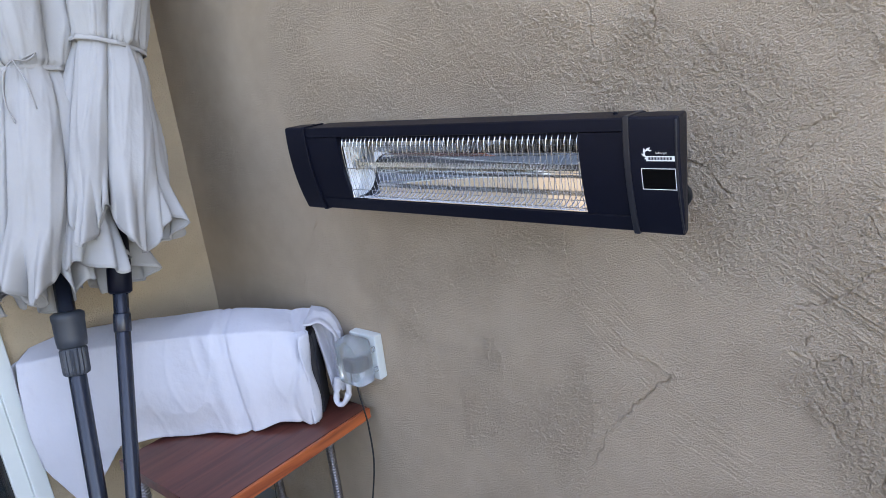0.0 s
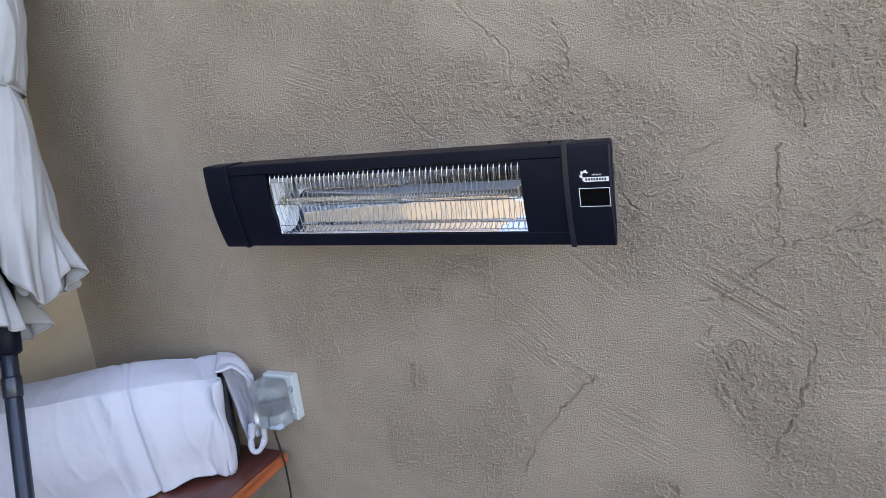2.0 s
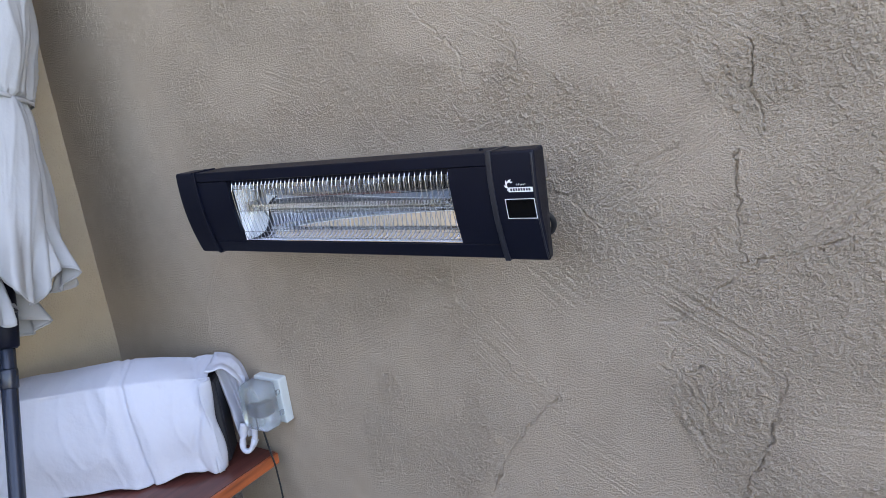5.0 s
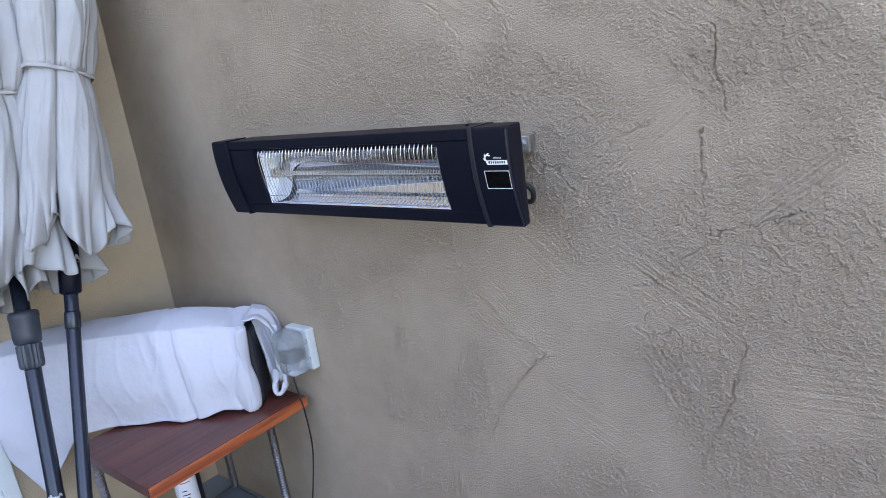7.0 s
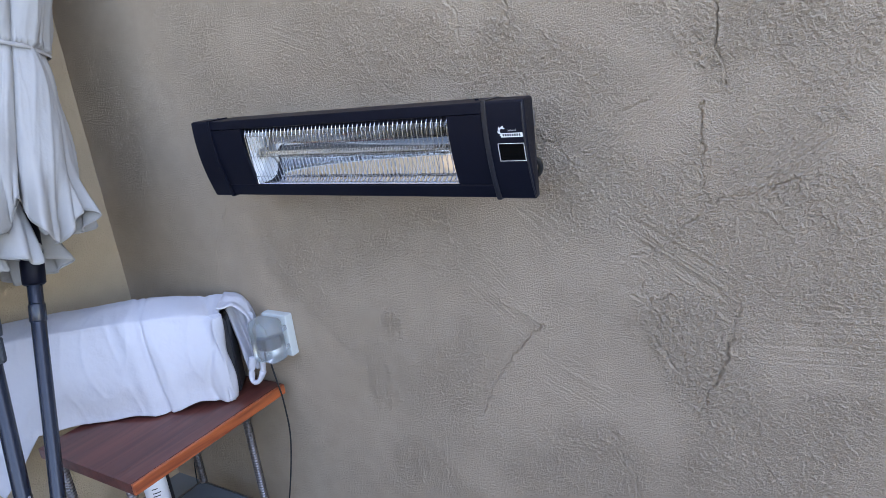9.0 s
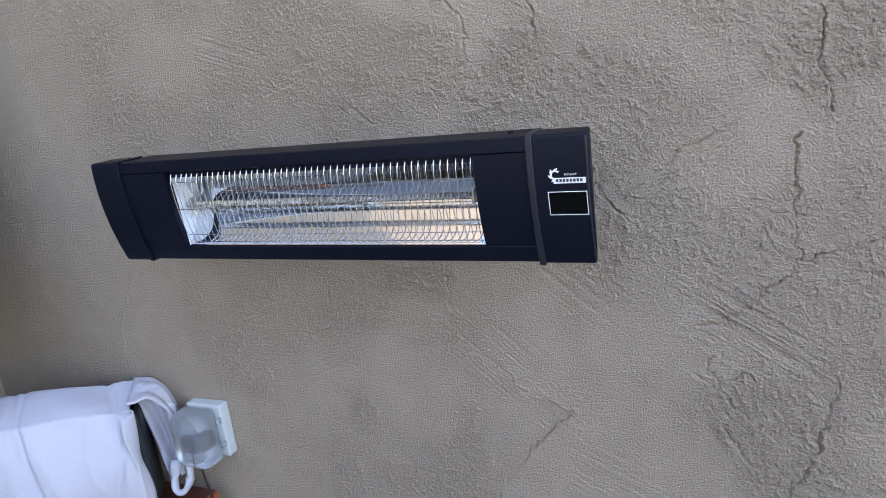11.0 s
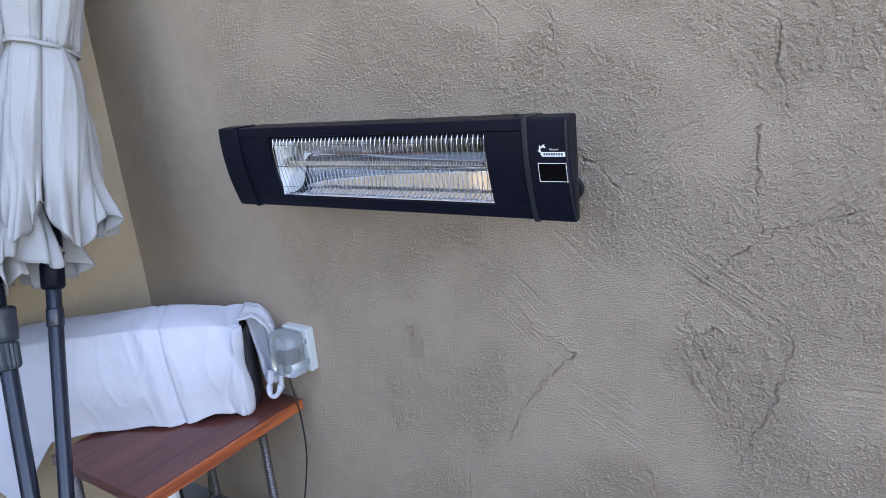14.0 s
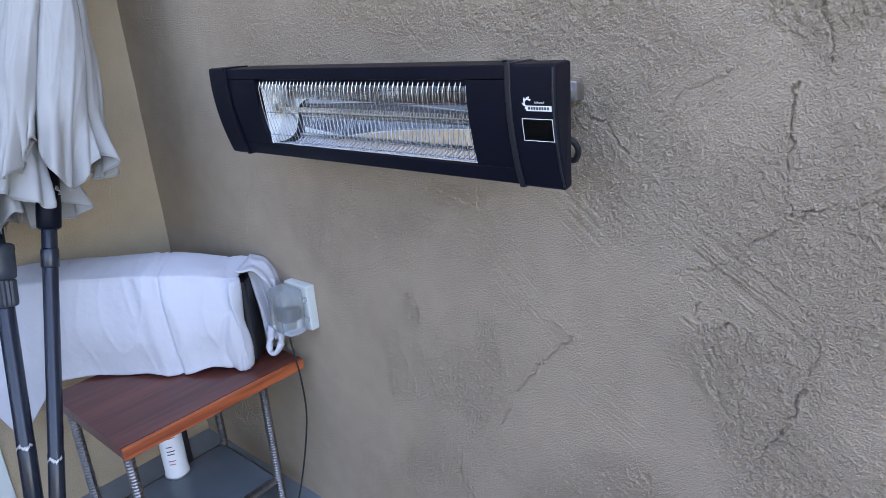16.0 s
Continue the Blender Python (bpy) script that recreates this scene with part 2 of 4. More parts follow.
def line_distance(x, y, pts, seed, wobble=0.006):
    """Distance to a wandering line, and the side of it."""
    xw = x + wobble * fbm(x, y, 60, seed, 3)
    yw = y + wobble * fbm(x, y, 60, seed + 7, 3)
    best = np.full(x.shape, 9.0)
    side = np.zeros(x.shape)
    for (ax, ay), (bx, by) in zip(pts, pts[1:]):
        dx, dy = bx - ax, by - ay
        t = np.clip(((xw - ax) * dx + (yw - ay) * dy) / (dx * dx + dy * dy), 0, 1)
        d = np.hypot(xw - ax - t * dx, yw - ay - t * dy)
        s = np.sign((xw - ax) * dy - (yw - ay) * dx)
        near = d < best
        best, side = np.where(near, d, best), np.where(near, s, side)
    return best, side


def streaks(x, y, cx, cy, rx, ry, degrees, seed, freq=70):
    """Parallel trowel scratches inside a patch."""
    a = radians(degrees)
    mask = blob(x, y, cx, cy, rx, ry, seed + 3, 0.5, a)
    lines = np.zeros(x.shape)
    m = mask > 0
    xs, ys = x[m], y[m]
    u, v = xs * math.cos(a) + ys * math.sin(a), ys * math.cos(a) - xs * math.sin(a)
    lines[m] = np.clip(1.8 * lattice_noise(u * 5, v * freq, seed) + 0.7 * lattice_noise(u * 7, v * freq * 1.9, seed + 1), -1.0, 0.8)
    return lines * mask, mask


def coarseness(x, z):
    """How coarse the coat of the long wall is: rough away from the corner, trowelled smooth near it."""
    rough = np.clip(0.34 + 0.20 * (x + 0.15) + 0.16 * (z - 1.0) + 0.55 * fbm(x, z, 6.0, 21, 3), 0.14, 0.62)
    rough = np.maximum(rough * (1 - 0.75 * blob(x, z, 0.06, 0.80, 0.42, 0.15, 71)), 0.12)
    rough = np.maximum(rough * (1 - 0.7 * blob(x, z, -0.85, 1.05, 0.30, 0.35, 72)), 0.10)
    for cx, cz, rx, rz, seed, most in ((0.655, 0.85, 0.105, 0.09, 31, 0.88), (0.70, 0.76, 0.07, 0.08, 32, 0.85), (-0.10, 0.765, 0.04, 0.06, 33, 0.68), (-0.15, 0.95, 0.10, 0.045, 35, 0.7),
                                      (0.06, 1.06, 0.16, 0.045, 36, 0.6), (0.13, 0.66, 0.07, 0.15, 37, 0.6), (-0.56, 1.43, 0.09, 0.05, 39, 0.7),
                                      (-0.17, 0.55, 0.06, 0.12, 41, 0.6), (0.72, 1.42, 0.10, 0.09, 43, 0.9), (0.86, 1.12, 0.09, 0.06, 45, 0.9),
                                      (0.515, 1.195, 0.05, 0.03, 46, 1.0), (-1.05, 1.25, 0.10, 0.40, 47, 0.5), (-0.50, 0.98, 0.04, 0.10, 48, 0.5),
                                      (0.30, 1.42, 0.16, 0.10, 49, 0.8), (0.05, 1.45, 0.16, 0.08, 50, 0.65), (0.95, 0.92, 0.14, 0.16, 52, 0.68)):
        rough = np.maximum(rough, most * blob(x, z, cx, cz, rx, rz, seed))
    return rough


def stucco_relief(x, z):
    """How far the coat of the long wall stands out, in metres, and how coarse it is."""
    h = 0.0014 * fbm(x, z, 3.2, 11, 2) + 0.0008 * fbm(x, z, 13, 15, 2)
    rough = coarseness(x, z)
    # scratched strokes of the trowel
    lines = 0 * x
    for cx, cz, rx, rz, turn, seed, amp in ((0.66, 0.97, 0.17, 0.075, -32, 61, 1.3), (0.19, 0.92, 0.16, 0.07, -42, 63, 0.8),
                                           (0.57, 1.28, 0.18, 0.07, 38, 65, 0.6), (0.30, 0.80, 0.20, 0.06, -38, 67, 0.5),
                                           (0.82, 1.16, 0.13, 0.06, 38, 69, 1.2), (0.35, 1.06, 0.12, 0.05, -40, 73, 0.6),
                                           (0.42, 0.66, 0.16, 0.09, -25, 75, 0.6), (-0.75, 1.62, 0.20, 0.10, 30, 77, 0.7),
                                           (0.25, 1.55, 0.25, 0.09, -30, 79, 0.3), (0.95, 0.85, 0.18, 0.10, 4, 81, 0.8),
                                           (0.62, 1.53, 0.18, 0.06, -34, 84, 0.55), (-0.25, 1.50, 0.16, 0.05, -20, 86, 0.8),
                                           (-0.20, 0.88, 0.16, 0.05, 24, 88, 0.35)):
        stroke, mask = streaks(x, z, cx, cz, rx, rz, turn, seed, 270)
        lines = lines + 0.0016 * amp * stroke
        rough = rough * (1 - 0.35 * mask)
    # small crisp grains on a flat ground, lumps where the coat was torn, and pits between them
    grain = np.clip(3.2 * fbm(x + 0.25 * z, z, 200, 51, 2) - 0.75, 0, 1)
    lumps = np.clip(4.0 * fbm(x * 1.15, z * 0.9, 140, 55, 2) - 1.3, 0, 1)
    torn = np.clip(5.5 * fbm(x, z * 0.85, 88, 57, 3) - 0.7, 0, 1) * np.clip(0.75 + 1.6 * fbm(x, z, 24, 83, 2), 0.15, 1)
    h = h + lines + 0.0030 * grain * np.clip(rough + 0.08, 0, 0.8) + 0.0042 * np.clip(rough - 0.1, 0, 0.6) * lumps
    h = h + 0.0029 * np.clip(rough - 0.6, 0, 1) / 0.35 * torn
    # cracks and the torn lips of trowel strokes: (line, groove depth, lip height)
    for k, (pts, groove, lip) in enumerate(CRACKS):
        px, pz = [p[0] for p in pts], [p[1] for p in pts]
        m = (x > min(px) - 0.14) & (x < max(px) + 0.14) & (z > min(pz) - 0.14) & (z < max(pz) + 0.14)
        d, side = line_distance(x[m], z[m], pts, 90 + 3 * k)
        fade = np.clip(0.95 + 0.8 * fbm(x[m], z[m], 30, 300 + k, 2), 0.3, 1.4)
        cut = -1.4 * groove * fade * np.exp(-(d / 0.0019) ** 2)
        h[m] += cut + lip * np.where(side > 0, np.exp(-d / 0.03), 0) + 0.5 * abs(lip) * fade * np.exp(-((d - 0.005) / 0.004) ** 2)
    return h, rough


CRACKS = (
    (((0.16, 0.53), (0.201, 0.643), (0.261, 0.716), (0.305, 0.768), (0.346, 0.806)), 0.0034, 0.0013),
    (((0.346, 0.806), (0.293, 0.834), (0.245, 0.843), (0.223, 0.878)), 0.0025, 0.0022),
    (((0.53, 0.975), (0.605, 1.00), (0.64, 1.028), (0.672, 1.057), (0.724, 1.10)), 0.0024, 0.0022),
    (((0.711, 1.105), (0.705, 1.134), (0.701, 1.18), (0.701, 1.224), (0.703, 1.258), (0.701, 1.291)), 0.0036, 0.0012),
    (((0.727, 1.46), (0.726, 1.398), (0.734, 1.367), (0.742, 1.326)), 0.0050, 0.0020),
    (((0.64, 1.49), (0.655, 1.43), (0.672, 1.395)), 0.0, 0.0030),
    (((0.372, 1.240), (0.405, 1.226), (0.428, 1.208), (0.444, 1.190), (0.455, 1.176)), 0.0050, 0.0018),
    (((0.125, 1.10), (0.127, 1.028), (0.131, 0.985), (0.09, 0.98)), 0.0035, 0.0012),
    (((0.765, 0.899), (0.769, 0.872), (0.75, 0.833), (0.747, 0.781), (0.716, 0.714), (0.70, 0.66)), 0.0045, -0.0025),
    (((0.56, 0.90), (0.61, 0.86), (0.60, 0.80), (0.64, 0.74)), 0.0030, 0.0015),
    (((-0.468, 0.765), (-0.445, 0.876), (-0.357, 0.968), (-0.25, 1.01)), 0.0018, 0.0012),
    (((-0.121, 0.80), (-0.075, 0.775), (-0.068, 0.738)), 0.0025, -0.0015),
    (((-0.09, 1.48), (-0.051, 1.434), (-0.023, 1.387), (0.018, 1.350)), 0.0035, 0.0015),
    (((0.49, 0.57), (0.534, 0.474), (0.556, 0.389), (0.45, 0.37)), 0.0035, 0.0012),
    (((0.028, 0.42), (0.02, 0.30), (0.025, 0.22)), 0.0030, 0.0010),
    (((-0.648, 1.066), (-0.672, 1.03), (-0.70, 0.99), (-0.734, 0.932), (-0.75, 0.85)), 0.0020, 0.0012),
    (((0.456, 1.204), (0.495, 1.238), (0.556, 1.284), (0.61, 1.315)), 0.0026, 0.0008),
    (((0.474, 1.200), (0.525, 1.240), (0.578, 1.268)), 0.0024, 0.0008),
    (((0.585, 0.935), (0.578, 0.905), (0.597, 0.880), (0.612, 0.850), (0.640, 0.825)), 0.0036, 0.0012),
    (((0.612, 0.893), (0.632, 0.905), (0.655, 0.893)), 0.0036, 0.0012),
    (((0.71, 1.105), (0.76, 1.115), (0.80, 1.125), (0.86, 1.15)), 0.0036, 0.0020),
    (((0.02, 1.072), (0.07, 1.058), (0.115, 1.05)), 0.0020, 0.0012),
    (((0.10, 1.62), (0.20, 1.52), (0.215, 1.44)), 0.0025, 0.0018),
    (((0.30, 1.56), (0.33, 1.50), (0.315, 1.42)), 0.0028, 0.0012),
)


def steps(ends, sizes):
    """Grid lines through the ends, each stretch with its own step."""
    runs = [np.linspace(a, b, max(2, round((b - a) / d)), endpoint=False) for a, b, d in zip(ends, ends[1:], sizes)]
    return np.concatenate(runs + [[ends[-1]]])


def sheet_ob(name, us, ws, place, material, parent, label):
    """A relief sheet over the grid us x ws; place(U, W) gives the three coordinates and, if it has one, the coarseness."""
    U, Wd = np.meshgrid(us, ws, indexing="ij")
    X, Y, Z, *more = place(U, Wd)
    coarse = more[0] if more else None
    co = np.stack([X, Y, Z], -1).reshape(-1, 3)
    nu, nw = len(us), len(ws)
    idx = np.arange(nu * nw).reshape(nu, nw)
    quads = np.stack([idx[:-1, :-1], idx[1:, :-1], idx[1:, 1:], idx[:-1, 1:]], -1).reshape(-1, 4)
    me = bpy.data.meshes.new(name)
    me.vertices.add(len(co))
    me.vertices.foreach_set("co", co.ravel().astype(np.float32))
    me.loops.add(quads.size)
    me.loops.foreach_set("vertex_index", quads.ravel().astype(np.int32))
    me.polygons.add(len(quads))
    me.polygons.foreach_set("loop_start", np.arange(0, quads.size, 4, dtype=np.int32))
    me.polygons.foreach_set("use_smooth", np.ones(len(quads), dtype=bool))
    me.update(calc_edges=True)
    if coarse is not None:
        me.attributes.new("coarse", "FLOAT", "POINT").data.foreach_set("value", coarse.ravel().astype(np.float32))
    me.materials.append(material)
    ob = new(name, me)
    ob.parent = parent
    ob["label"] = label
    return ob


# ---- the setting ----
CORNER_X, FLOOR_Z, WALL_H = -1.268, -0.02, 5.2
ground = part("ground", box_bm(-400, 400, -400, 400, FLOOR_Z - 0.3, FLOOR_Z - 0.012), M_GROUND)
tagged(ground, "dull grey-green dry ground reaching away from the house", "ground", kind="structure")
floor = part("floor", box_bm(CORNER_X - 0.2, 4.5, -2.4, 0.25, FLOOR_Z - 0.012, FLOOR_Z), M_FLOOR)
tagged(floor, "smooth blue-grey painted concrete patio floor", "floor", kind="structure")

def long_wall(x, z):
    h, rough = stucco_relief(x, z)
    return x, -h, z, rough


wall_north = part("wall_north", box_bm(CORNER_X - 0.2, 4.5, 0.012, 0.25, FLOOR_Z, WALL_H), M_STUCCO)
tagged(wall_north, "tan hand-trowelled stucco wall with cracks and scratches", "wall", kind="structure")
sheet_ob("stucco_coat", steps((CORNER_X, -0.5, 1.0, 1.22), (0.0028, 0.0016, 0.003)), steps((FLOOR_Z, 0.45, 1.6, 2.02), (0.0033, 0.00155, 0.003)),
         long_wall, M_STUCCO, wall_north, "rough tan stucco with trowel marks and cracks")
part("upper_coat", box_bm(CORNER_X, 4.5, -0.002, 0.012, 2.02, WALL_H), M_STUCCO, wall_north)
part("far_coat", box_bm(1.22, 4.5, -0.002, 0.012, FLOOR_Z, 2.02), M_STUCCO, wall_north)

wall_west = part("wall_west", box_bm(CORNER_X - 0.2, CORNER_X - 0.012, -0.655, 0.012, FLOOR_Z, WALL_H), M_STUCCO_SIDE)
tagged(wall_west, "tan stucco side wall with fine trowel texture", "wall", kind="structure")


def side_relief(y, z):
    return 0.002 * fbm(y, z, 4, 201, 2) + 0.0011 * fbm(y, z, 16, 205, 2) + 0.0009 * np.clip(fbm(y, z, 45, 209, 3), 0, 2)


sheet_ob("stucco_coat", np.linspace(0.0, -0.655, 165), np.linspace(FLOOR_Z, 2.3, 580),
         lambda y, z: (CORNER_X + side_relief(y, z), y, z), M_STUCCO_SIDE, wall_west, "tan stucco with fine trowel texture")
part("upper_coat", box_bm(CORNER_X - 0.012, CORNER_X + 0.002, -0.655, 0.0, 2.3, WALL_H), M_STUCCO_SIDE, wall_west)
part("lintel", box_bm(CORNER_X - 0.2, CORNER_X, -2.60, -0.655, 2.12, WALL_H), M_STUCCO_SIDE, wall_west)
part("far_pier", box_bm(CORNER_X - 0.2, CORNER_X, -4.5, -2.60, FLOOR_Z, WALL_H), M_STUCCO_SIDE, wall_west)

# unseen wall, added to tint the reflector's mirror image and block low sky light
wall_south = part("wall_south", box_bm(-7.0, 10.0, -6.7, -6.5, FLOOR_Z - 0.012, 2.3), M_MIRRORED_WALL)
tagged(wall_south, "plain khaki wall, unseen, added for the heater's reflector to mirror", "wall", kind="structure")

# sliding door in the side wall, with a room behind it coloured dark as if unlit
door_1 = thing("door_1", "white-framed sliding glass patio door, closed, dark inside", "door", kind="structure")
part("casing", box_bm(CORNER_X - 0.06, CORNER_X + 0.016, -0.700, -0.6555, FLOOR_Z, 2.12, 0.003), M_TRIM, door_1)
part("jamb", box_bm(CORNER_X - 0.08, CORNER_X + 0.006, -0.742, -0.7005, FLOOR_Z, 2.12, 0.003), M_TRIM, door_1)
part("gasket", box_bm(CORNER_X - 0.05, CORNER_X - 0.004, -0.750, -0.7425, FLOOR_Z + 0.03, 2.09), M_RUBBER, door_1)
part("far_jamb", box_bm(CORNER_X - 0.08, CORNER_X + 0.006, -2.598, -2.51, FLOOR_Z, 2.12, 0.003), M_TRIM, door_1)
part("head", box_bm(CORNER_X - 0.08, CORNER_X + 0.006, -2.509, -0.7425, 2.09, 2.118, 0.003), M_TRIM, door_1)
part("sill", box_bm(CORNER_X - 0.08, CORNER_X + 0.006, -2.509, -0.7425, FLOOR_Z, FLOOR_Z + 0.03, 0.003), M_TRIM, door_1)
pane = part("pane", box_bm(CORNER_X - 0.036, CORNER_X - 0.030, -2.509, -0.7505, FLOOR_Z + 0.031, 2.089), M_GLASS, door_1, "dark reflecting glass pane")
room = thing("room_shell", "plain room behind the glass door, coloured near-black as if unlit", "room", kind="structure")
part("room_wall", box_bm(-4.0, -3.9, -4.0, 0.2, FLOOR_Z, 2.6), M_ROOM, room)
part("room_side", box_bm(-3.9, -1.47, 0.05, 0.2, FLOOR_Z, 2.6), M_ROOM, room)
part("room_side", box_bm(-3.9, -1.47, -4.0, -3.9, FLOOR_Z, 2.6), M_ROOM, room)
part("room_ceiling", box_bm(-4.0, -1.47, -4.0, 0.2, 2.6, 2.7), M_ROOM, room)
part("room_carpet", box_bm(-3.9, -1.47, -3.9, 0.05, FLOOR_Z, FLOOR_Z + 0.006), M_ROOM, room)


# ---- the infrared heater on the wall ----
HZ0, HZ1, HBACK = 1.155, 1.343, -0.126


def heater_front(h, proud=0.0):
    """y of the bowed face at height fraction h."""
    return -(0.178 + 0.030 * h + 0.011 * 4 * h * (1 - h)) - proud


def bowed_block(x0, x1, h0, h1, proud=0.0, back=HBACK, n=12, bevel=0.0, grow=0.0):
    hs = [h0 + (h1 - h0) * k / n for k in range(n + 1)]
    H = HZ1 - HZ0
    rows = []
    for x in (x0, x1):
        ring = [Vector((x, heater_front(h, proud), HZ0 + h * H + (h - 0.5) * grow)) for h in hs]
        ring += [Vector((x, back, HZ0 + h1 * H + (h1 - 0.5) * grow)), Vector((x, back, HZ0 + h0 * H + (h0 - 0.5) * grow))]
        rows.append(ring)
    bm = grid_bm(rows, close_v=True)
    bm.verts.ensure_lookup_table()
    m = len(rows[0])
    bm.faces.new([bm.verts[k] for k in range(m)])
    bm.faces.new([bm.verts[2 * m - 1 - k] for k in range(m)])
    bmesh.ops.recalc_face_normals(bm, faces=bm.faces[:])
    if bevel:
        sharp = [e for e in bm.edges if len(e.link_faces) == 2 and e.calc_face_angle() > 0.6]
        bmesh.ops.bevel(bm, geom=sharp, offset=bevel, segments=3, affect="EDGES", profile=0.5)
    return bm


heater = thing("patio_heater", "black wall-mounted infrared patio heater with chrome wire grille", "heater")
WX0, WX1 = -0.289, 0.279
WH0, WH1 = 0.150, 0.885
part("top_rail", bowed_block(-0.392, 0.362, WH1, 1.0, bevel=0.004), M_BLACK, heater)
part("bottom_rail", bowed_block(-0.392, 0.362, 0.0, WH0, bevel=0.004), M_BLACK, heater)
part("face_panel", bowed_block(-0.392, WX0, WH0 + 0.002, WH1 - 0.002, -0.0012), M_BLACK, heater)
part("face_panel", bowed_block(WX1, 0.362, WH0 + 0.002, WH1 - 0.002, -0.0012), M_BLACK, heater)
left_cap = part("end_cap", bowed_block(-0.456, -0.392, 0, 1, 0.002, back=-0.152, bevel=0.005, grow=0.004), M_BLACK, heater)
part("lip", bowed_block(-0.396, -0.387, 0, 1, 0.004, back=-0.15, bevel=0.0015, grow=0.006), M_BLACK, left_cap)
bm = bowed_block(0.362, 0.4425, 0, 1, 0.002, back=-0.152, bevel=0.0045, grow=0.002)
for v in bm.verts:
    if v.co.x > 0.43:
        v.co.x -= 0.22 * max(0.0, v.co.y + 0.190)
right_cap = part("end_cap", bm, M_BLACK, heater)
# rim and lip: greyer black, the light their edges catch is in the colour
rim = [Vector((0.4385, heater_front(h, 0.0017), HZ0 + h * (HZ1 - HZ0))) for h in np.linspace(0.02, 0.98, 24)]
part("rim", tube_bm(rim, 0.0017, 8), M_LIT_EDGE, right_cap, "dark grey rim, greyed for the light its edge catches", True)
part("lip", bowed_block(0.357, 0.367, 0, 1, 0.0045, back=-0.15, bevel=0.0015, grow=0.006), M_LIT_EDGE, right_cap)
part("housing_back", box_bm(-0.385, 0.355, HBACK + 0.004, HBACK - 0.0005, HZ0 + 0.01, HZ1 - 0.012, 0.003), M_BLACK, heater)
for sx in (-0.405, 0.325):
    part("screw", lathe_bm([(0.004, 0), (0.004, 0.003), (0.002, 0.004)], 10, m=pose(sx, -0.165, HZ1 - 0.0005)), M_BLACK, heater)

# polished trough behind the grille
H = HZ1 - HZ0
zb, zt = HZ0 + WH0 * H, HZ0 + WH1 * H
trough = []
for k in range(25):
    a = k / 24 * 2 - 1
    trough.append((-0.148 - (0.048 if a > 0 else 0.037) * abs(a) ** 1.8, (zb + zt) / 2 + a * (zt - zb) / 2 * (1 - 0.02 * abs(a))))
part("reflector", grid_bm([[Vector((x, y, z)) for y, z in trough] for x in np.linspace(WX0 + 0.001, WX1 - 0.001, 40)]), M_REFLECT, heater, "polished aluminium reflector", True)
# end plates: the bright sky they reflect is painted as a white base colour
for ex in (WX0 + 0.0015, WX1 - 0.0015):
    bm = bmesh.new()
    bm.faces.new([bm.verts.new((ex, y, z)) for y, z in trough])
    part("reflector_end", bm, M_END_GLARE, heater, "reflector end plate, coloured white for the sky it reflects")
tube_z = (zb + zt) / 2 + 0.004
part("quartz_tube", lathe_bm([(0.0055, -0.292), (0.0055, 0.292)], 16, m=Matrix.Translation((-0.005, -0.170, tube_z)) @ pose(0, 0, 0, 0, 90, 0)), M_QUARTZ, heater, "clear quartz lamp tube", True)
coil = [(x, -0.170 + 0.0026 * math.cos(x * 900), tube_z + 0.0026 * math.sin(x * 900)) for x in np.linspace(-0.27, 0.26, 900)]
part("filament", tube_bm(coil, 0.0008, 5), M_STEEL, heater, "coiled metal filament")
for ex in (WX0 + 0.016, WX1 - 0.016):
    part("tube_clip", box_bm(ex - 0.003, ex + 0.003, -0.178, -0.152, tube_z - 0.012, tube_z + 0.012, 0.002), M_STEEL, heater)
part("inner_lip", box_bm(WX0 + 0.002, WX1 - 0.002, -0.1975, -0.1965, zt - 0.011, zt - 0.0005), M_BLACK, heater)
# bowed wires
wire_pts = [(0, heater_front(WH0 + (WH1 - WH0) * k / 20, -0.006 - 0.010 * max(0, k - 17) / 3), HZ0 + H * (WH0 - 0.01 + (WH1 - WH0 + 0.02) * k / 20)) for k in range(21)]
first = part("wire", tube_bm(wire_pts, [0.00065 if k < 18 else 0.0016 for k in range(21)], 8), M_WIRE, heater, smooth=True)
WIRES = 49
first.location.x = WX0 + 0.006
for k in range(1, WIRES):
    w = new("wire", first.data)
    w.parent = heater
    w.location.x = WX0 + 0.006 + (WX1 - WX0 - 0.012) * k / (WIRES - 1) + random.uniform(-0.0008, 0.0008)
for hh in (0.26, 0.52, 0.78):
    y = heater_front(hh, -0.009)
    part("cross_wire", tube_bm([(WX0 - 0.004, y, HZ0 + hh * H), (WX1 + 0.004, y, HZ0 + hh * H)], 0.0008, 6), M_WIRE, heater)


def on_cap(x, h, lift=0.0006):
    return Vector((x, heater_front(h, 0.002 + lift), HZ0 + h * H))


def cap_patch(x0, x1, h0, h1, lift, nseg=8):
    rows = [[on_cap(x, h0 + (h1 - h0) * k / nseg, lift) for k in range(nseg + 1)] for x in (x0, x1)]
    return grid_bm(rows)


display = part("display", cap_patch(0.3845, 0.4355, 0.415, 0.585, 0.0007), M_GLOSS, right_cap, "glossy black display window")
for x0, x1, h0, h1 in ((0.3834, 0.4366, 0.585, 0.591), (0.3834, 0.4366, 0.409, 0.415), (0.3834, 0.3845, 0.415, 0.585), (0.4355, 0.4366, 0.415, 0.585)):
    part("border", cap_patch(x0, x1, h0, h1, 0.0008), M_WHITE_INK, display, "thin white outline")
emblem = part("emblem", cap_patch(0.3925, 0.4360, 0.650, 0.692, 0.0006), M_WHITE_INK, right_cap, "white printed emblem")
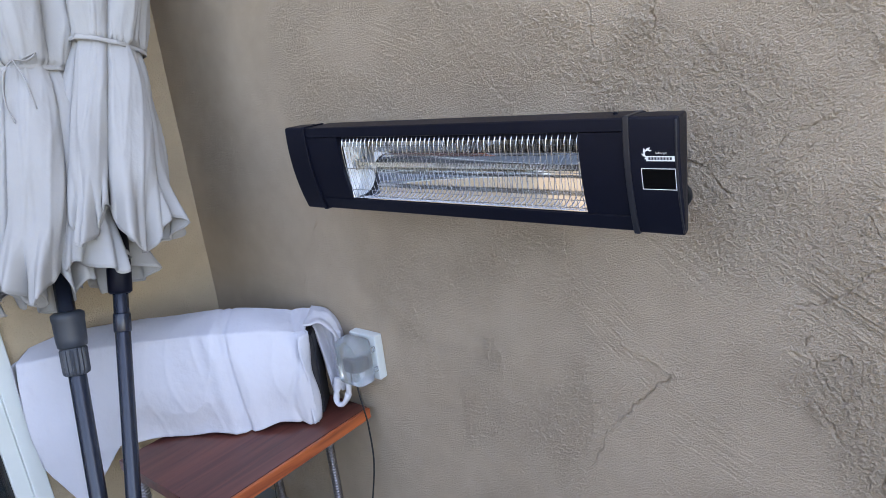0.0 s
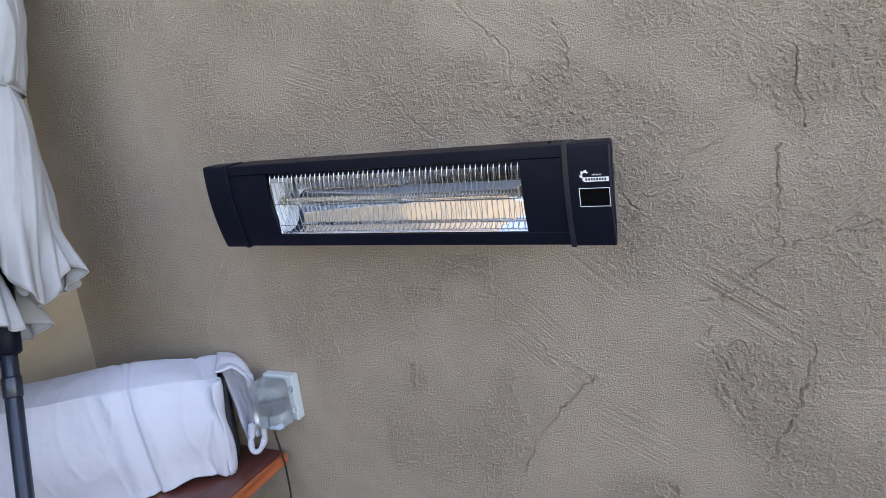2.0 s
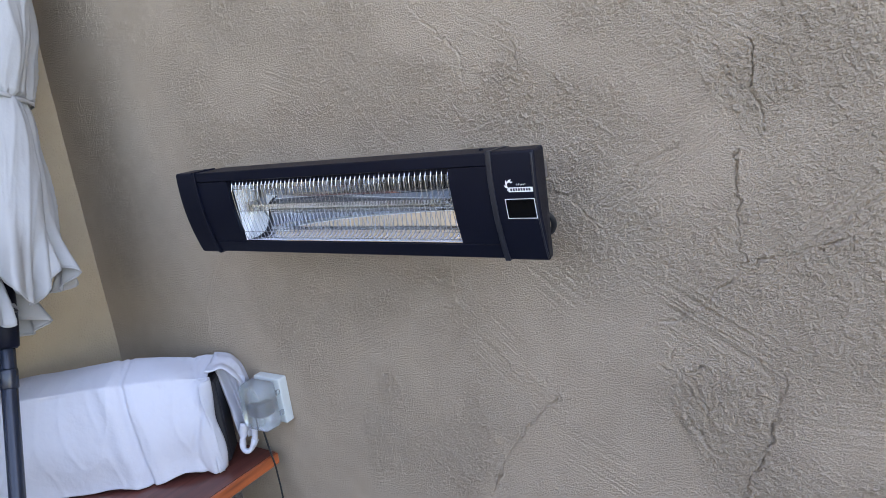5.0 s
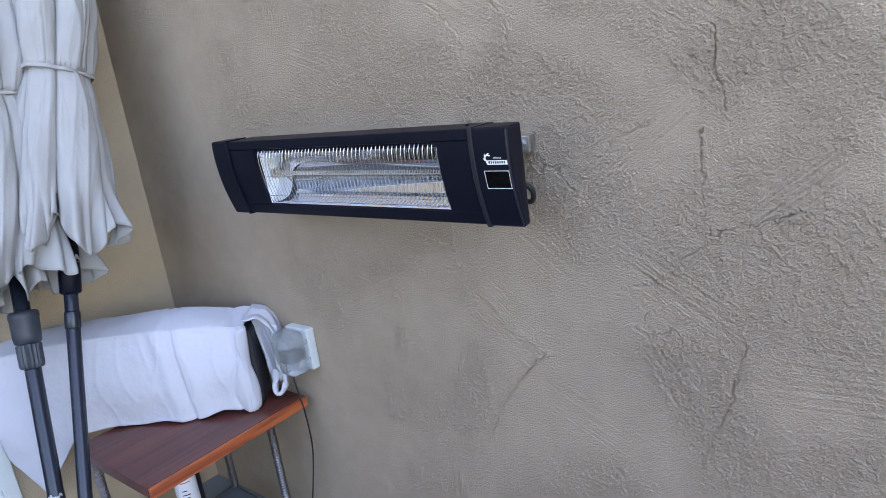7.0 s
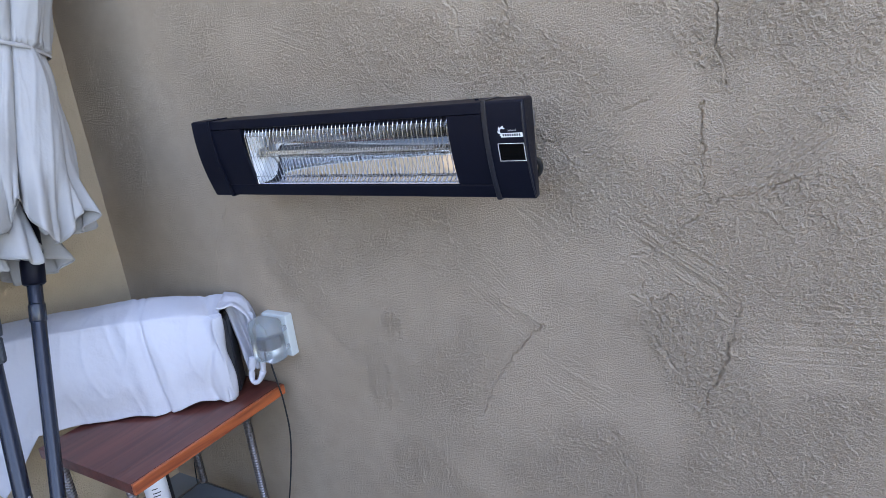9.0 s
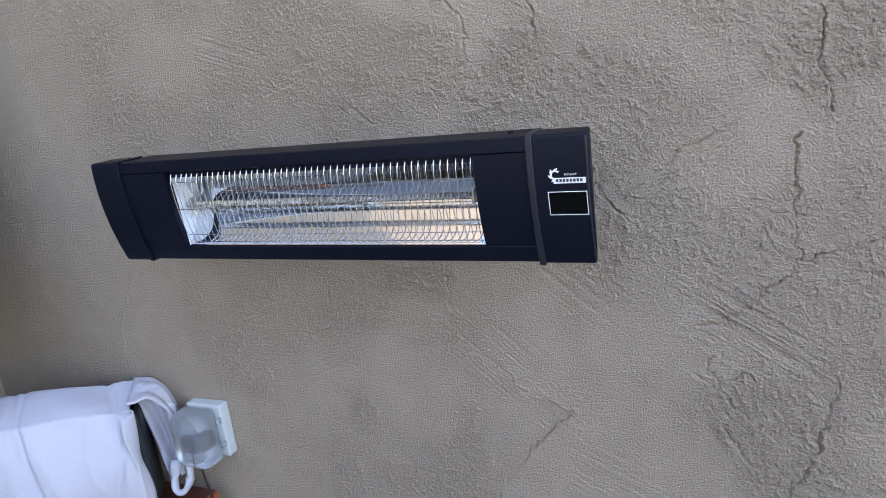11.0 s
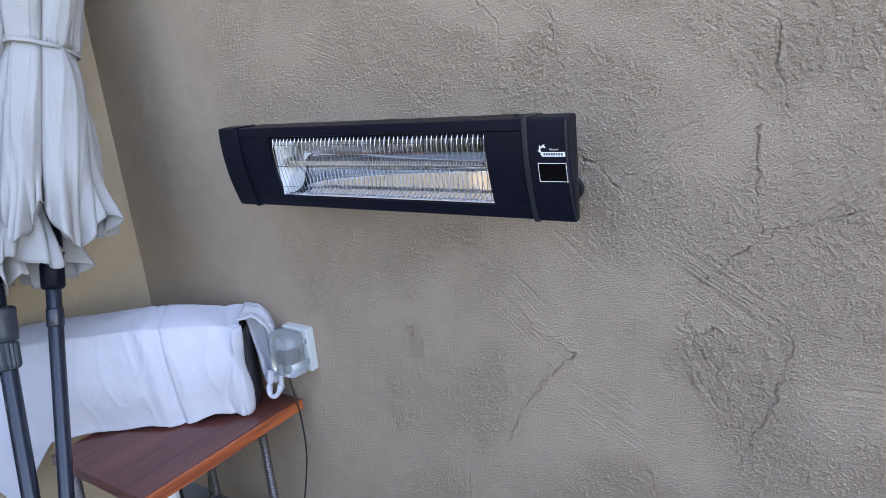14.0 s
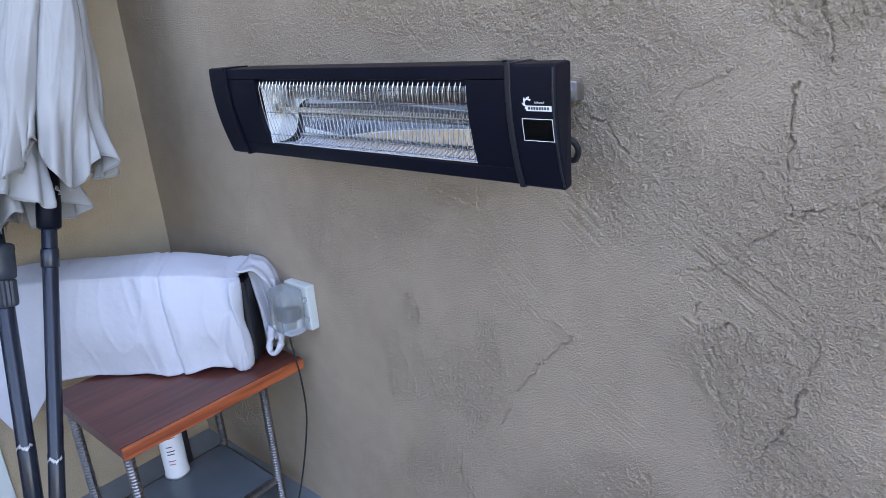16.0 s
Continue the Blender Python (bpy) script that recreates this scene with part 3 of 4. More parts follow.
for k in range(8):
    part("bar", cap_patch(0.3962 + k * 0.0046, 0.3995 + k * 0.0046, 0.661, 0.683, 0.0009), M_GREY_INK, emblem)
for k in range(9):
    a0, a1 = radians(40 + k * 28), radians(40 + (k + 1) * 28)
    r0, r1 = 0.0045, 0.0085 + 0.002 * (k % 2)
    c = (0.3955, 0.712)
    bm = bmesh.new()
    bm.faces.new([bm.verts.new(on_cap(c[0] + r * math.cos(a), c[1] + r * math.sin(a) / H, 0.0007)) for r, a in ((r0, a0), (r1, a0), (r1 - 0.002, a1), (r0, a1))])
    part("swirl", bm, M_WHITE_INK, emblem)
word = bpy.data.curves.new("word", "FONT")
word.body, word.size, word.align_x = "Infrared", 0.0052, "LEFT"
word.materials.append(M_WHITE_INK)
word_ob = new("word", word)
word_ob.parent = emblem
h_w = 0.708
word_ob.matrix_local = Matrix.Translation(on_cap(0.4075, h_w, 0.0008)) @ pose(0, 0, 0, 96, 0, 0)

# mounting brackets and the power lead behind it
for bx in (0.345, -0.345):
    br = part("bracket", box_bm(bx - 0.03, bx + 0.026, -0.030, -0.004, 1.266, 1.300, 0.003), M_STEEL, heater, "grey zinc wall bracket")
    part("arm", box_bm(bx - 0.012, bx + 0.012, HBACK - 0.001, -0.029, 1.270, 1.292, 0.002), M_STEEL, br)
    part("bolt", lathe_bm([(0.008, 0), (0.008, 0.005), (0.004, 0.006)], 6, m=pose(bx + 0.010, -0.030, 1.283, 90, 0, 0)), M_STEEL, br)
lead = spline([(0.404, -0.146, 1.222), (0.415, -0.132, 1.224), (0.423, -0.118, 1.210), (0.418, -0.108, 1.192), (0.400, -0.100, 1.182), (0.34, -0.095, 1.190)], 30)
part("power_lead", tube_bm(lead, 0.0052, 10), M_RUBBER, heater, "black rubber power lead", True)


# ---- side table ----
TOP = 0.515
table = thing("side_table", "small red-brown stained wooden table on ribbed metal legs", "table", at=(0, 0, 0))
xs0, xs1 = -0.968, -0.530
xs = np.linspace(xs0, xs1 - 0.012, 7)
for k in range(6):
    part("plank", box_bm(xs[k] + 0.0001, xs[k + 1] - 0.0001, -0.560, -0.030, TOP - 0.030, TOP), M_WOOD, table)
part("end_board", box_bm(xs1 - 0.0118, xs1, -0.560, -0.030, TOP - 0.032, TOP, 0.003), M_WOOD_EDGE, table, "orange-brown varnished end edge")


def leg_bm(x, y, z0, z1, r=0.0135, pitch=0.0095):
    prof = []
    n = int((z1 - z0) / pitch)
    for k in range(n):
        for f, rr in ((0.0, 0.84), (0.3, 1.0), (0.7, 1.0), (0.97, 0.84)):
            prof.append((r * rr, z0 + (k + f) * pitch))
    prof.append((r * 0.84, z1))
    return lathe_bm(prof, 14, m=Matrix.Translation((x, y, 0)))


LEGS = ((-0.928, -0.532), (-0.626, -0.520), (-0.650, -0.105), (-0.952, -0.108))
for x, y in LEGS:
    part("leg", leg_bm(x, y, FLOOR_Z, TOP - 0.030), M_CONDUIT, table, "ribbed dark steel leg")
SHELF_Z = 0.100
for a, b in zip(LEGS, LEGS[1:] + LEGS[:1]):
    part("stretcher", tube_bm([(a[0], a[1], SHELF_Z - 0.012), (b[0], b[1], SHELF_Z - 0.012)], 0.0065, 8), M_CONDUIT, table)
part("lower_shelf", box_bm(-0.958, -0.655, -0.503, -0.112, SHELF_Z - 0.005, SHELF_Z, 0.0015), M_SHELF, table, "glossy blue-grey sheet of the lower shelf")
for x0, x1, y0, y1 in ((-0.962, -0.650, -0.112, -0.108), (-0.962, -0.958, -0.503, -0.112), (-0.655, -0.651, -0.503, -0.112), (-0.962, -0.650, -0.507, -0.503)):
    part("shelf_edge", box_bm(x0, x1, y0, y1, SHELF_Z - 0.008, SHELF_Z + 0.003), M_CONDUIT, table)
for y in (-0.540, -0.055):
    part("batten", box_bm(-0.960, -0.556, y - 0.008, y + 0.008, TOP - 0.048, TOP - 0.0305, 0.002), M_WOOD, table)

# ---- long case under a white cloth, set cornerwise on the table ----
E_U, E_D = Vector((-0.769, -0.639, 0)), Vector((-0.639, 0.769, 0))
C0 = Vector((-0.615, -0.148, TOP))
CASE_L, CASE_D, CASE_H = 0.790, 0.140, 0.287


def case_at(u, d, z):
    return C0 + E_U * u + E_D * d + Vector((0, 0, z))


case = thing("long_case", "long black case standing cornerwise on the table", "case")
bm = box_bm(-0.016, CASE_L - 0.06, 0.022, CASE_D - 0.012, 0.003, CASE_H - 0.035, 0.012)
for v in bm.verts:
    v.co = case_at(*v.co)
bmesh.ops.recalc_face_normals(bm, faces=bm.faces[:])
part("case_body", bm, M_CASE, case)

cloth = thing("white_cloth", "white cotton cloth draped over the long case", "cloth")
NU, ND = 180, 120


def hem(u):
    """Height of the front hem above the table."""
    if u < 0.560:
        return 0.004 + 0.006 * math.sin(u * 17) ** 2 + 0.010 * max(0, 1 - abs(u - 0.10) / 0.08)
    if u < 0.70:
        return 0.004 - 0.18 * (u - 0.560) / 0.14
    return -0.176 + 0.13 * (u - 0.70) / 0.09


def cloth_point(i, j):
    u = -0.004 + (CASE_L + 0.004) * i / NU
    s = j / ND
    top = CASE_H + 0.008 + 0.022 * math.sin(min(1, u / 0.75) * math.pi * 0.9) - 0.012 * max(0, (u - 0.5) / 0.33) ** 2
    # sag in front, roll at the front edge
    if s < 0.2:
        f = s / 0.2
        d, z = CASE_D + 0.012, 0.02 + (top - 0.025) * f
    elif s < 0.42:
        f = (s - 0.2) / 0.22
        ang = f
        d = CASE_D + 0.012 - (CASE_D + 0.012) * f
        z = top - 0.020 * (f - 0.15) ** 2 * 1.3 - 0.012 * max(0, 0.12 - f) / 0.12
    else:
        f = (s - 0.42) / 0.58
        z = top - 0.0188 + (hem(u) - top + 0.0188) * f
        d = -0.010 * math.sin(min(1, f * 4) * math.pi / 2) - 0.016 * math.sin(f * math.pi) ** 2 - 0.012 * f
    n = noise.noise(Vector((u * 5, s * 2.5, 1.7))) * 0.016 + noise.noise(Vector((u * 13, s * 5, 4.1))) * 0.004
    rid = (1 - abs(noise.noise(Vector((u * 7.5, s * 1.3, 7.7))))) ** 6
    rid2 = (1 - abs(noise.noise(Vector((u * 16, s * 2.2, 2.2))))) ** 8
    n += 0.0055 * rid + 0.003 * rid2 - 0.003
    # one strong crease across, and hanging folds where the cloth leaves the table
    crease = -0.007 * math.exp(-((u - 0.185 - 0.05 * (1 - s)) / 0.005) ** 2) + 0.004 * math.exp(-((u - 0.165 - 0.05 * (1 - s)) / 0.03) ** 2)
    crease += 0.008 * math.sin((u - 0.55) * 34 + 2 * s) * max(0, min(1, (u - 0.5) / 0.15)) * max(0, (s - 0.4))
    crease += -0.008 * math.exp(-((u - 0.035 - 0.02 * math.sin(s * 9)) / 0.008) ** 2) + 0.006 * math.exp(-((u - 0.02) / 0.01) ** 2)
    # folds that run from the gathered end along the top, and a deep tuck beside the crease
    fan = max(0, 1 - u / 0.26)
    crease += 0.012 * fan * math.sin(70 * (u * 0.55 + 0.10 * s) + 1.2) * math.exp(-((s - 0.36) / 0.12) ** 2)
    crease -= 0.008 * math.exp(-((u - 0.190 - 0.05 * (1 - s) - 0.10 * max(0, 0.42 - s)) / 0.007) ** 2)
    crease += 0.008 * math.exp(-((u - 0.225 - 0.05 * (1 - s)) / 0.022) ** 2)
    off = n + crease
    if s < 0.3:
        ang = -math.pi / 2 * max(0, min(1, (0.26 - s) / 0.1))
        off *= 0.4 + 0.6 * max(0, min(1, (s - 0.16) / 0.1))
    else:
        f = max(0, min(1, (s - 0.36) / 0.12))
        ang = math.pi / 2 * f * f * (3 - 2 * f)
    if 0.2 <= s < 0.42:
        off *= 0.6
    d -= off * math.sin(ang)
    z += off * math.cos(ang)
    return case_at(u, d, z)


rows = [[cloth_point(i, j) for j in range(ND + 1)] for i in range(NU + 1)]
drape = part("drape", grid_bm(rows), M_SHEET, cloth, smooth=True)
sol = drape.modifiers.new("thickness", "SOLIDIFY")
sol.thickness, sol.offset = 0.002, -1
# far end flap
rows = []
for i in range(13):
    f = i / 12
    row = []
    for j in range(17):
        g = j / 16
        lo = -0.04 - 0.03 * f
        d = (CASE_D + 0.012) * f - 0.018 * (1 - f)
        row.append(case_at(CASE_L + 0.004 + 0.012 * math.sin(f * 3.1) + 0.006 * math.sin(f * 11 + g * 3), d, CASE_H - 0.014 + (lo - CASE_H + 0.014) * g))
    rows.append(row)
flap = part("end_flap", grid_bm(rows), M_SHEET, cloth, smooth=True)
flap.modifiers.new("thickness", "SOLIDIFY").thickness = 0.002
# near end: the front edge turned in, a bunched roll at the top corner and a hanging loop
rows = []
for i in range(10):
    f = i / 9
    rows.append([case_at(0.006 - 0.010 * f - 0.012 * math.sin(f * math.pi) + 0.004 * math.sin(g * 9 + f * 4), -0.034 + 0.048 * f + 0.008 * math.sin(g * 6.3), 0.008 + (CASE_H - 0.022) * g) for g in np.linspace(0, 1, 22)])
tuck = part("tuck", grid_bm(rows), M_SHEET, cloth, smooth=True)
tuck.modifiers.new("thickness", "SOLIDIFY").thickness = 0.002
rows = []
for i in range(19):
    a = i / 18
    row = []
    for j in range(21):
        g = j / 20
        lo, hi = 0.004 + 0.030 * a, CASE_D + 0.010 - 0.030 * a
        wrinkle = 0.010 * a * math.sin(g * 12 + 1.5 * a) + 0.006 * noise.noise(Vector((a * 4, g * 5, 9.1)))
        row.append(case_at(-0.002 - 0.088 * math.sin(a * 1.35), lo + (hi - lo) * g, CASE_H + 0.003 + 0.010 * math.sin(a * 2.6) - 0.085 * a ** 2.2 - 0.020 * (g - 0.5) ** 2 * 4 * a + wrinkle))
    rows.append(row)
bunch = part("bunched_corner", grid_bm(rows), M_SHEET, cloth, "bunched corner of the cloth", True)
bunch.modifiers.new("thickness", "SOLIDIFY").thickness = 0.003
rows = []
for i in range(27):
    f = i / 26
    a0 = case_at(-0.004 - 0.042 * f, 0.100 - 0.030 * f, 0)
    a1 = case_at(-0.090 + 0.004 * f, 0.060 - 0.012 * f, 0)
    row = []
    for j in range(25):
        g = j / 24
        p = a0.lerp(a1, g)
        ripple = (0.012 + 0.010 * f) * math.sin(g * 8.5 + 1.6 * f + 0.5) + 0.006 * math.sin(g * 19 - 3 * f)
        q = p - E_D * ripple
        row.append(Vector((q.x, q.y, TOP + 0.258 - 0.205 * f + 0.014 * math.sin(g * 3.1) - 0.02 * g * (1 - f))))
    rows.append(row)
fold = part("hanging_fold", grid_bm(rows), M_SHEET, cloth, "loose end of the cloth hanging in folds", True)
fold.modifiers.new("thickness", "SOLIDIFY").thickness = 0.0025
strip_c = spline([(-0.588, -0.074, 0.620), (-0.598, -0.084, 0.578), (-0.592, -0.092, 0.548), (-0.574, -0.086, 0.546), (-0.560, -0.074, 0.575), (-0.560, -0.066, 0.615)], 40)
strip_r = [0.013 - 0.003 * math.sin(k / 39 * math.pi) + 0.0006 * math.sin(k * 0.7) for k in range(40)]
part("hanging_loop", tube_bm(strip_c, strip_r, 12, 0.7), M_SHEET, cloth, "thin looped strip of cloth", True)


# ---- closed umbrellas leaning into the corner ----
def umbrella(label, foot, slope, pole_r, tie_h, tie_r, hem_h, hem_r, top_h, pleats, seed, phase):
    d = Vector((slope[0], slope[1], 1)).normalized()
    k = Vector((slope[0], slope[1], 1)).length
    m = Matrix.Translation(foot) @ Vector((0, 0, 1)).rotation_difference(d).to_matrix().to_4x4()
    um = thing("patio_umbrella", label, "umbrella", "closed umbrellas in the corner", at=foot)
    um.matrix_world = m

    def L(h):
        return (h - foot[2]) * k

    rnd = random.Random(seed)
    NS, NA = 170, 320
    tie, hem_l, top = L(tie_h), L(hem_h), L(top_h)
    amp_k = [rnd.uniform(0.6, 1.3) for _ in range(pleats)]
    drop_k = [rnd.uniform(-0.03, 0.06) for _ in range(pleats)]

    def radius(l):
        if l < tie:
            f = min(1, (tie - l) / (tie - hem_l))
            return tie_r + (hem_r - tie_r) * (1 - (1 - f) ** 1.7)
        f = (l - tie) / (top - tie)
        return tie_r * (1 + 0.22 * math.sin(min(1, f * 2.2) * math.pi / 2)) * (1 - f ** 2.2) + 0.015

    rows = []
    for i in range(NS + 1):
        s = i / NS
        row = []
        for j in range(NA):
            a = 2 * math.pi * j / NA
            w = a + phase + 0.5 * (1 - s) ** 1.4 + 0.25 * noise.noise(Vector((math.cos(a) * 1.2, math.sin(a) * 1.2, s * 2 + seed)))
            c = w * pleats / (2 * math.pi)
            kk, fr = int(math.floor(c)) % pleats, c - math.floor(c)
            wave = 1 - abs(2 * fr - 1) ** 3.2
            edge = drop_k[kk] * wave + 0.012 + 0.038 * math.cos(2 * math.pi * fr) + 0.02 * noise.noise(Vector((math.cos(a) * 2, math.sin(a) * 2, seed))) + 0.010 * noise.noise(Vector((math.cos(a) * 7, math.sin(a) * 7, seed + 3)))
            l = hem_l + edge * (1 - s) ** 3 + (top - hem_l) * s
            r = radius(l)
            near_tie = math.exp(-((l - tie) / 0.05) ** 2)
            depth = (0.42 - 0.22 * near_tie) * amp_k[kk] * (0.35 + 0.65 * (1 - s))
            if l < tie:
                depth *= 0.55 + 0.45 * near_tie
            r *= 1 - depth * (1 - wave) ** 1.2 + 0.10 * noise.noise(Vector((math.cos(w) * 2.2, math.sin(w) * 2.2, l * 6 + seed)))
            ridge = (1 - abs(noise.noise(Vector((math.cos(w) * 4.5, math.sin(w) * 4.5, l * 2.6 + seed))))) ** 5
            fine = (1 - abs(noise.noise(Vector((math.cos(w) * 9, math.sin(w) * 9, l * 6 + seed + 5))))) ** 6
            r *= 1 + (0.065 if l > tie else 0.040) * ridge + 0.012 * fine - 0.03
            r *= 1 - 0.10 * near_tie
            r *= 1 + 0.016 * math.sin(2 * fr * 2 * math.pi + l * 9) * (1 - near_tie)
            if s < 0.12:
                r *= 1 + ((0.12 - s) / 0.12) ** 1.5 * (0.20 * math.sin(2 * math.pi * fr * 2 + kk * 1.7) + 0.09 * math.sin(2 * math.pi * fr * 5 + kk * 2.3))
            r = max(r, pole_r * 1.15)
            row.append(Vector((r * math.cos(a), r * math.sin(a), l)))
        rows.append(row)
    canopy = part("canopy", grid_bm(rows, close_v=True), M_CANVAS, um, "faded off-white canvas folded in pleats", True)
    canopy.modifiers.new("thickness", "SOLIDIFY").thickness = 0.0025
    hem_line = [Vector(p) for p in rows[0]] + [Vector(rows[0][0])]
    part("hem", tube_bm(hem_line, 0.0026, 6), M_CANVAS_DARK, canopy, "stitched canvas hem", True)
    # inner folds of the cloth that hang out below the hem
    inner = []
    for i in range(20):
        s = i / 19
        row = []
        for j in range(180):
            a = 2 * math.pi * j / 180
            z_cut = 0.030 * math.sin(a * pleats + seed) + 0.018 * math.sin(a * (2 * pleats + 1) + 1.3 * seed)
            r = hem_r * (0.60 + 0.17 * math.sin(a * pleats * 2 + seed) + 0.08 * math.sin(a * (3 * pleats + 2))) * (1 - 0.35 * s)
            row.append(Vector((max(r, pole_r * 1.9) * math.cos(a), max(r, pole_r * 1.9) * math.sin(a), hem_l + 0.018 + z_cut * (1 - s) + 0.20 * s)))
        inner.append(row)
    fold_in = part("inner_folds", grid_bm(inner, close_v=True), M_CANVAS, canopy, "inner folds of the canvas", True)
    fold_in.modifiers.new("thickness", "SOLIDIFY").thickness = 0.002
    # strap tied round, following the folds
    ti = min(range(NS + 1), key=lambda q: abs(rows[q][0].z - tie))
    ring = []
    for dz, out in ((-0.0055, 1.0), (-0.005, 1.010), (0.005, 1.010), (0.0055, 1.0)):
        line = []
        for j in range(NA):
            r = sum(math.hypot(rows[ti][(j + q) % NA].x, rows[ti][(j + q) % NA].y) for q in range(-9, 10)) / 19 + 0.003
            a = 2 * math.pi * j / NA
            line.append(Vector((r * out * math.cos(a), r * out * math.sin(a), tie + dz + 0.012 * math.sin(a + seed))))
        ring.append(line)
    strap = part("tie_strap", grid_bm(ring, close_u=True, close_v=True), M_CANVAS_DARK, canopy, "narrow cloth tie strap", True)
    part("pole", lathe_bm([(pole_r, 0.0), (pole_r, L(0.46)), (pole_r * 0.96, L(0.462)), (pole_r * 0.96, top + 0.02)], 28), M_POLE, um, "dark painted metal pole", True)
    part("foot_cap", lathe_bm([(pole_r * 1.1, -0.004), (pole_r * 1.12, 0.03), (pole_r * 1.02, 0.034)], 24), M_RUBBER, um)
    part("finial", lathe_bm([(0.026, top + 0.0), (0.03, top + 0.02), (0.02, top + 0.05), (0.006, top + 0.07)], 20), M_COLLAR, um, smooth=True)
    return um, canopy, m, L, tie, tie_r


def worn_band(um, r, l, seed):
    """Scuffed, shiny remains of a sticker round a pole."""
    rnd = random.Random(seed)
    rows = []
    for a in np.linspace(-1.7, 0.4, 40):
        mid = 0.004 * math.sin(a * 5)
        lo, hi = mid - rnd.uniform(0.0005, 0.008), mid + rnd.uniform(0.0005, 0.006)
        rows.append([Vector(((r + 0.0012) * math.cos(a), (r + 0.0012) * math.sin(a), l + q)) for q in (lo, (lo + hi) / 2, hi)])
    part("worn_sticker", grid_bm(rows), M_STICKER, um, "torn shiny sticker remains")


FOOT_A, SLOPE_A = Vector((-0.7765, -0.7547, FLOOR_Z + 0.003)), (-0.201, 0.1825)
umb_a, can_a, m_a, L_A, tie_a, tr_a = umbrella("closed off-white patio umbrella with ribbed grey pole knob", FOOT_A, SLOPE_A, 0.0220, 1.535, 0.112, 1.005, 0.180, 2.36, 7, 5, 0.6)
part("crank_collar", lathe_bm([(0.026, L_A(0.868)), (0.034, L_A(0.872)), (0.0365, L_A(0.890)), (0.0375, L_A(0.935)), (0.039, L_A(0.940)), (0.039, L_A(0.952)), (0.030, L_A(0.958))], 32), M_COLLAR, umb_a, "dark grey plastic collar", True)
part("knob", lathe_bm([(0.025, L_A(0.802)), (0.030, L_A(0.805)), (0.032, L_A(0.812)), (0.0325, L_A(0.864)), (0.030, L_A(0.868))], 72, 18, 0.0032, rib_from=(1, 3)), M_COLLAR, umb_a, "ribbed dark grey knob")
part("upper_pole", lathe_bm([(0.020, L_A(0.946)), (0.020, L_A(1.20))], 20), M_BLACK, umb_a, smooth=True)
worn_band(umb_a, 0.0220, L_A(0.455), 3)
# bow with two hanging ends
side = Vector((0.86, -0.50, 0)).normalized()
b0 = side * (tr_a * 1.12) + Vector((0, 0, tie_a))
right = Vector((0.50, 0.86, 0))
for ctrl in ([b0 + right * 0.02, b0 + right * 0.05 + Vector((0, 0, 0.012)), b0 + right * 0.03 + Vector((0, 0, -0.004)), b0],
             [b0, b0 - right * 0.02 + Vector((0, 0, -0.03)) + side * 0.006, b0 - right * 0.026 + Vector((0, 0, -0.10)) + side * 0.012, b0 - right * 0.012 + Vector((0, 0, -0.15)) + side * 0.016],
             [b0, b0 + right * 0.02 + Vector((0, 0, -0.05)) + side * 0.004, b0 + right * 0.035 + Vector((0, 0, -0.12)) + side * 0.010]):
    part("strap_end", tube_bm(spline(ctrl, 18), 0.0045, 8, 0.4), M_CANVAS_DARK, can_a, smooth=True)

FOOT_B, SLOPE_B = Vector((-0.658, -0.7765, FLOOR_Z + 0.003)), (-0.2104, 0.2942)
umb_b, can_b, m_b, L_B, tie_b, tr_b = umbrella("closed off-white patio umbrella with slim dark pole", FOOT_B, SLOPE_B, 0.0190, 1.575, 0.088, 1.125, 0.138, 2.36, 6, 17, 2.1)
part("runner_housing", lathe_bm([(0.022, L_B(0.985)), (0.028, L_B(0.990)), (0.029, L_B(1.04)), (0.026, L_B(1.12)), (0.022, L_B(1.16))], 28), M_BLACK, umb_b, "tapered black plastic housing", True)
part("sleeve", lathe_bm([(0.0195, L_B(0.895)), (0.0208, L_B(0.898)), (0.0208, L_B(0.935)), (0.0195, L_B(0.940))], 28), M_POLE, umb_b, smooth=True)
worn_band(umb_b, 0.0190, L_B(0.446), 8)

# ---- weatherproof socket with clear cover, and its cable ----
socket = thing("outdoor_socket", "weatherproof wall socket with cloudy clear plastic cover", "socket")
part("back_plate", box_bm(-0.566, -0.466, -0.030, -0.001, 0.618, 0.750, 0.004), M_PLATE, socket)
bm = box_bm(-0.572, -0.474, -0.096, -0.0305, 0.612, 0.750, 0.0)
for v in bm.verts:
    if v.co.y < -0.06:
        v.co.x = -0.524 + (v.co.x + 0.524) * 0.96
        v.co.z = 0.680 + (v.co.z - 0.680) * 0.96
bmesh.ops.bevel(bm, geom=bm.edges[:], offset=0.019, segments=4, affect="EDGES", profile=0.5)
part("cover", bm, M_CLEAR, socket, "cloudy clear plastic bubble cover", True)
for z in (0.655, 0.715):
    part("clip", box_bm(-0.4735, -0.466, -0.044, -0.0305, z - 0.008, z + 0.008, 0.003), M_CLEAR, socket)
part("plug", box_bm(-0.552, -0.512, -0.068, -0.036, 0.650, 0.690, 0.006), M_CASE, socket, "dark plug inside the cover")
cable_pts = spline([(-0.530, -0.060, 0.652), (-0.528, -0.064, 0.600), (-0.522, -0.060, 0.530), (-0.524, -0.052, 0.470), (-0.540, -0.040, 0.340), (-0.566, -0.048, 0.200), (-0.592, -0.070, 0.060), (-0.590, -0.110, FLOOR_Z + 0.006), (-0.55, -0.19, FLOOR_Z + 0.005), (-0.46, -0.26, FLOOR_Z + 0.005)], 70)
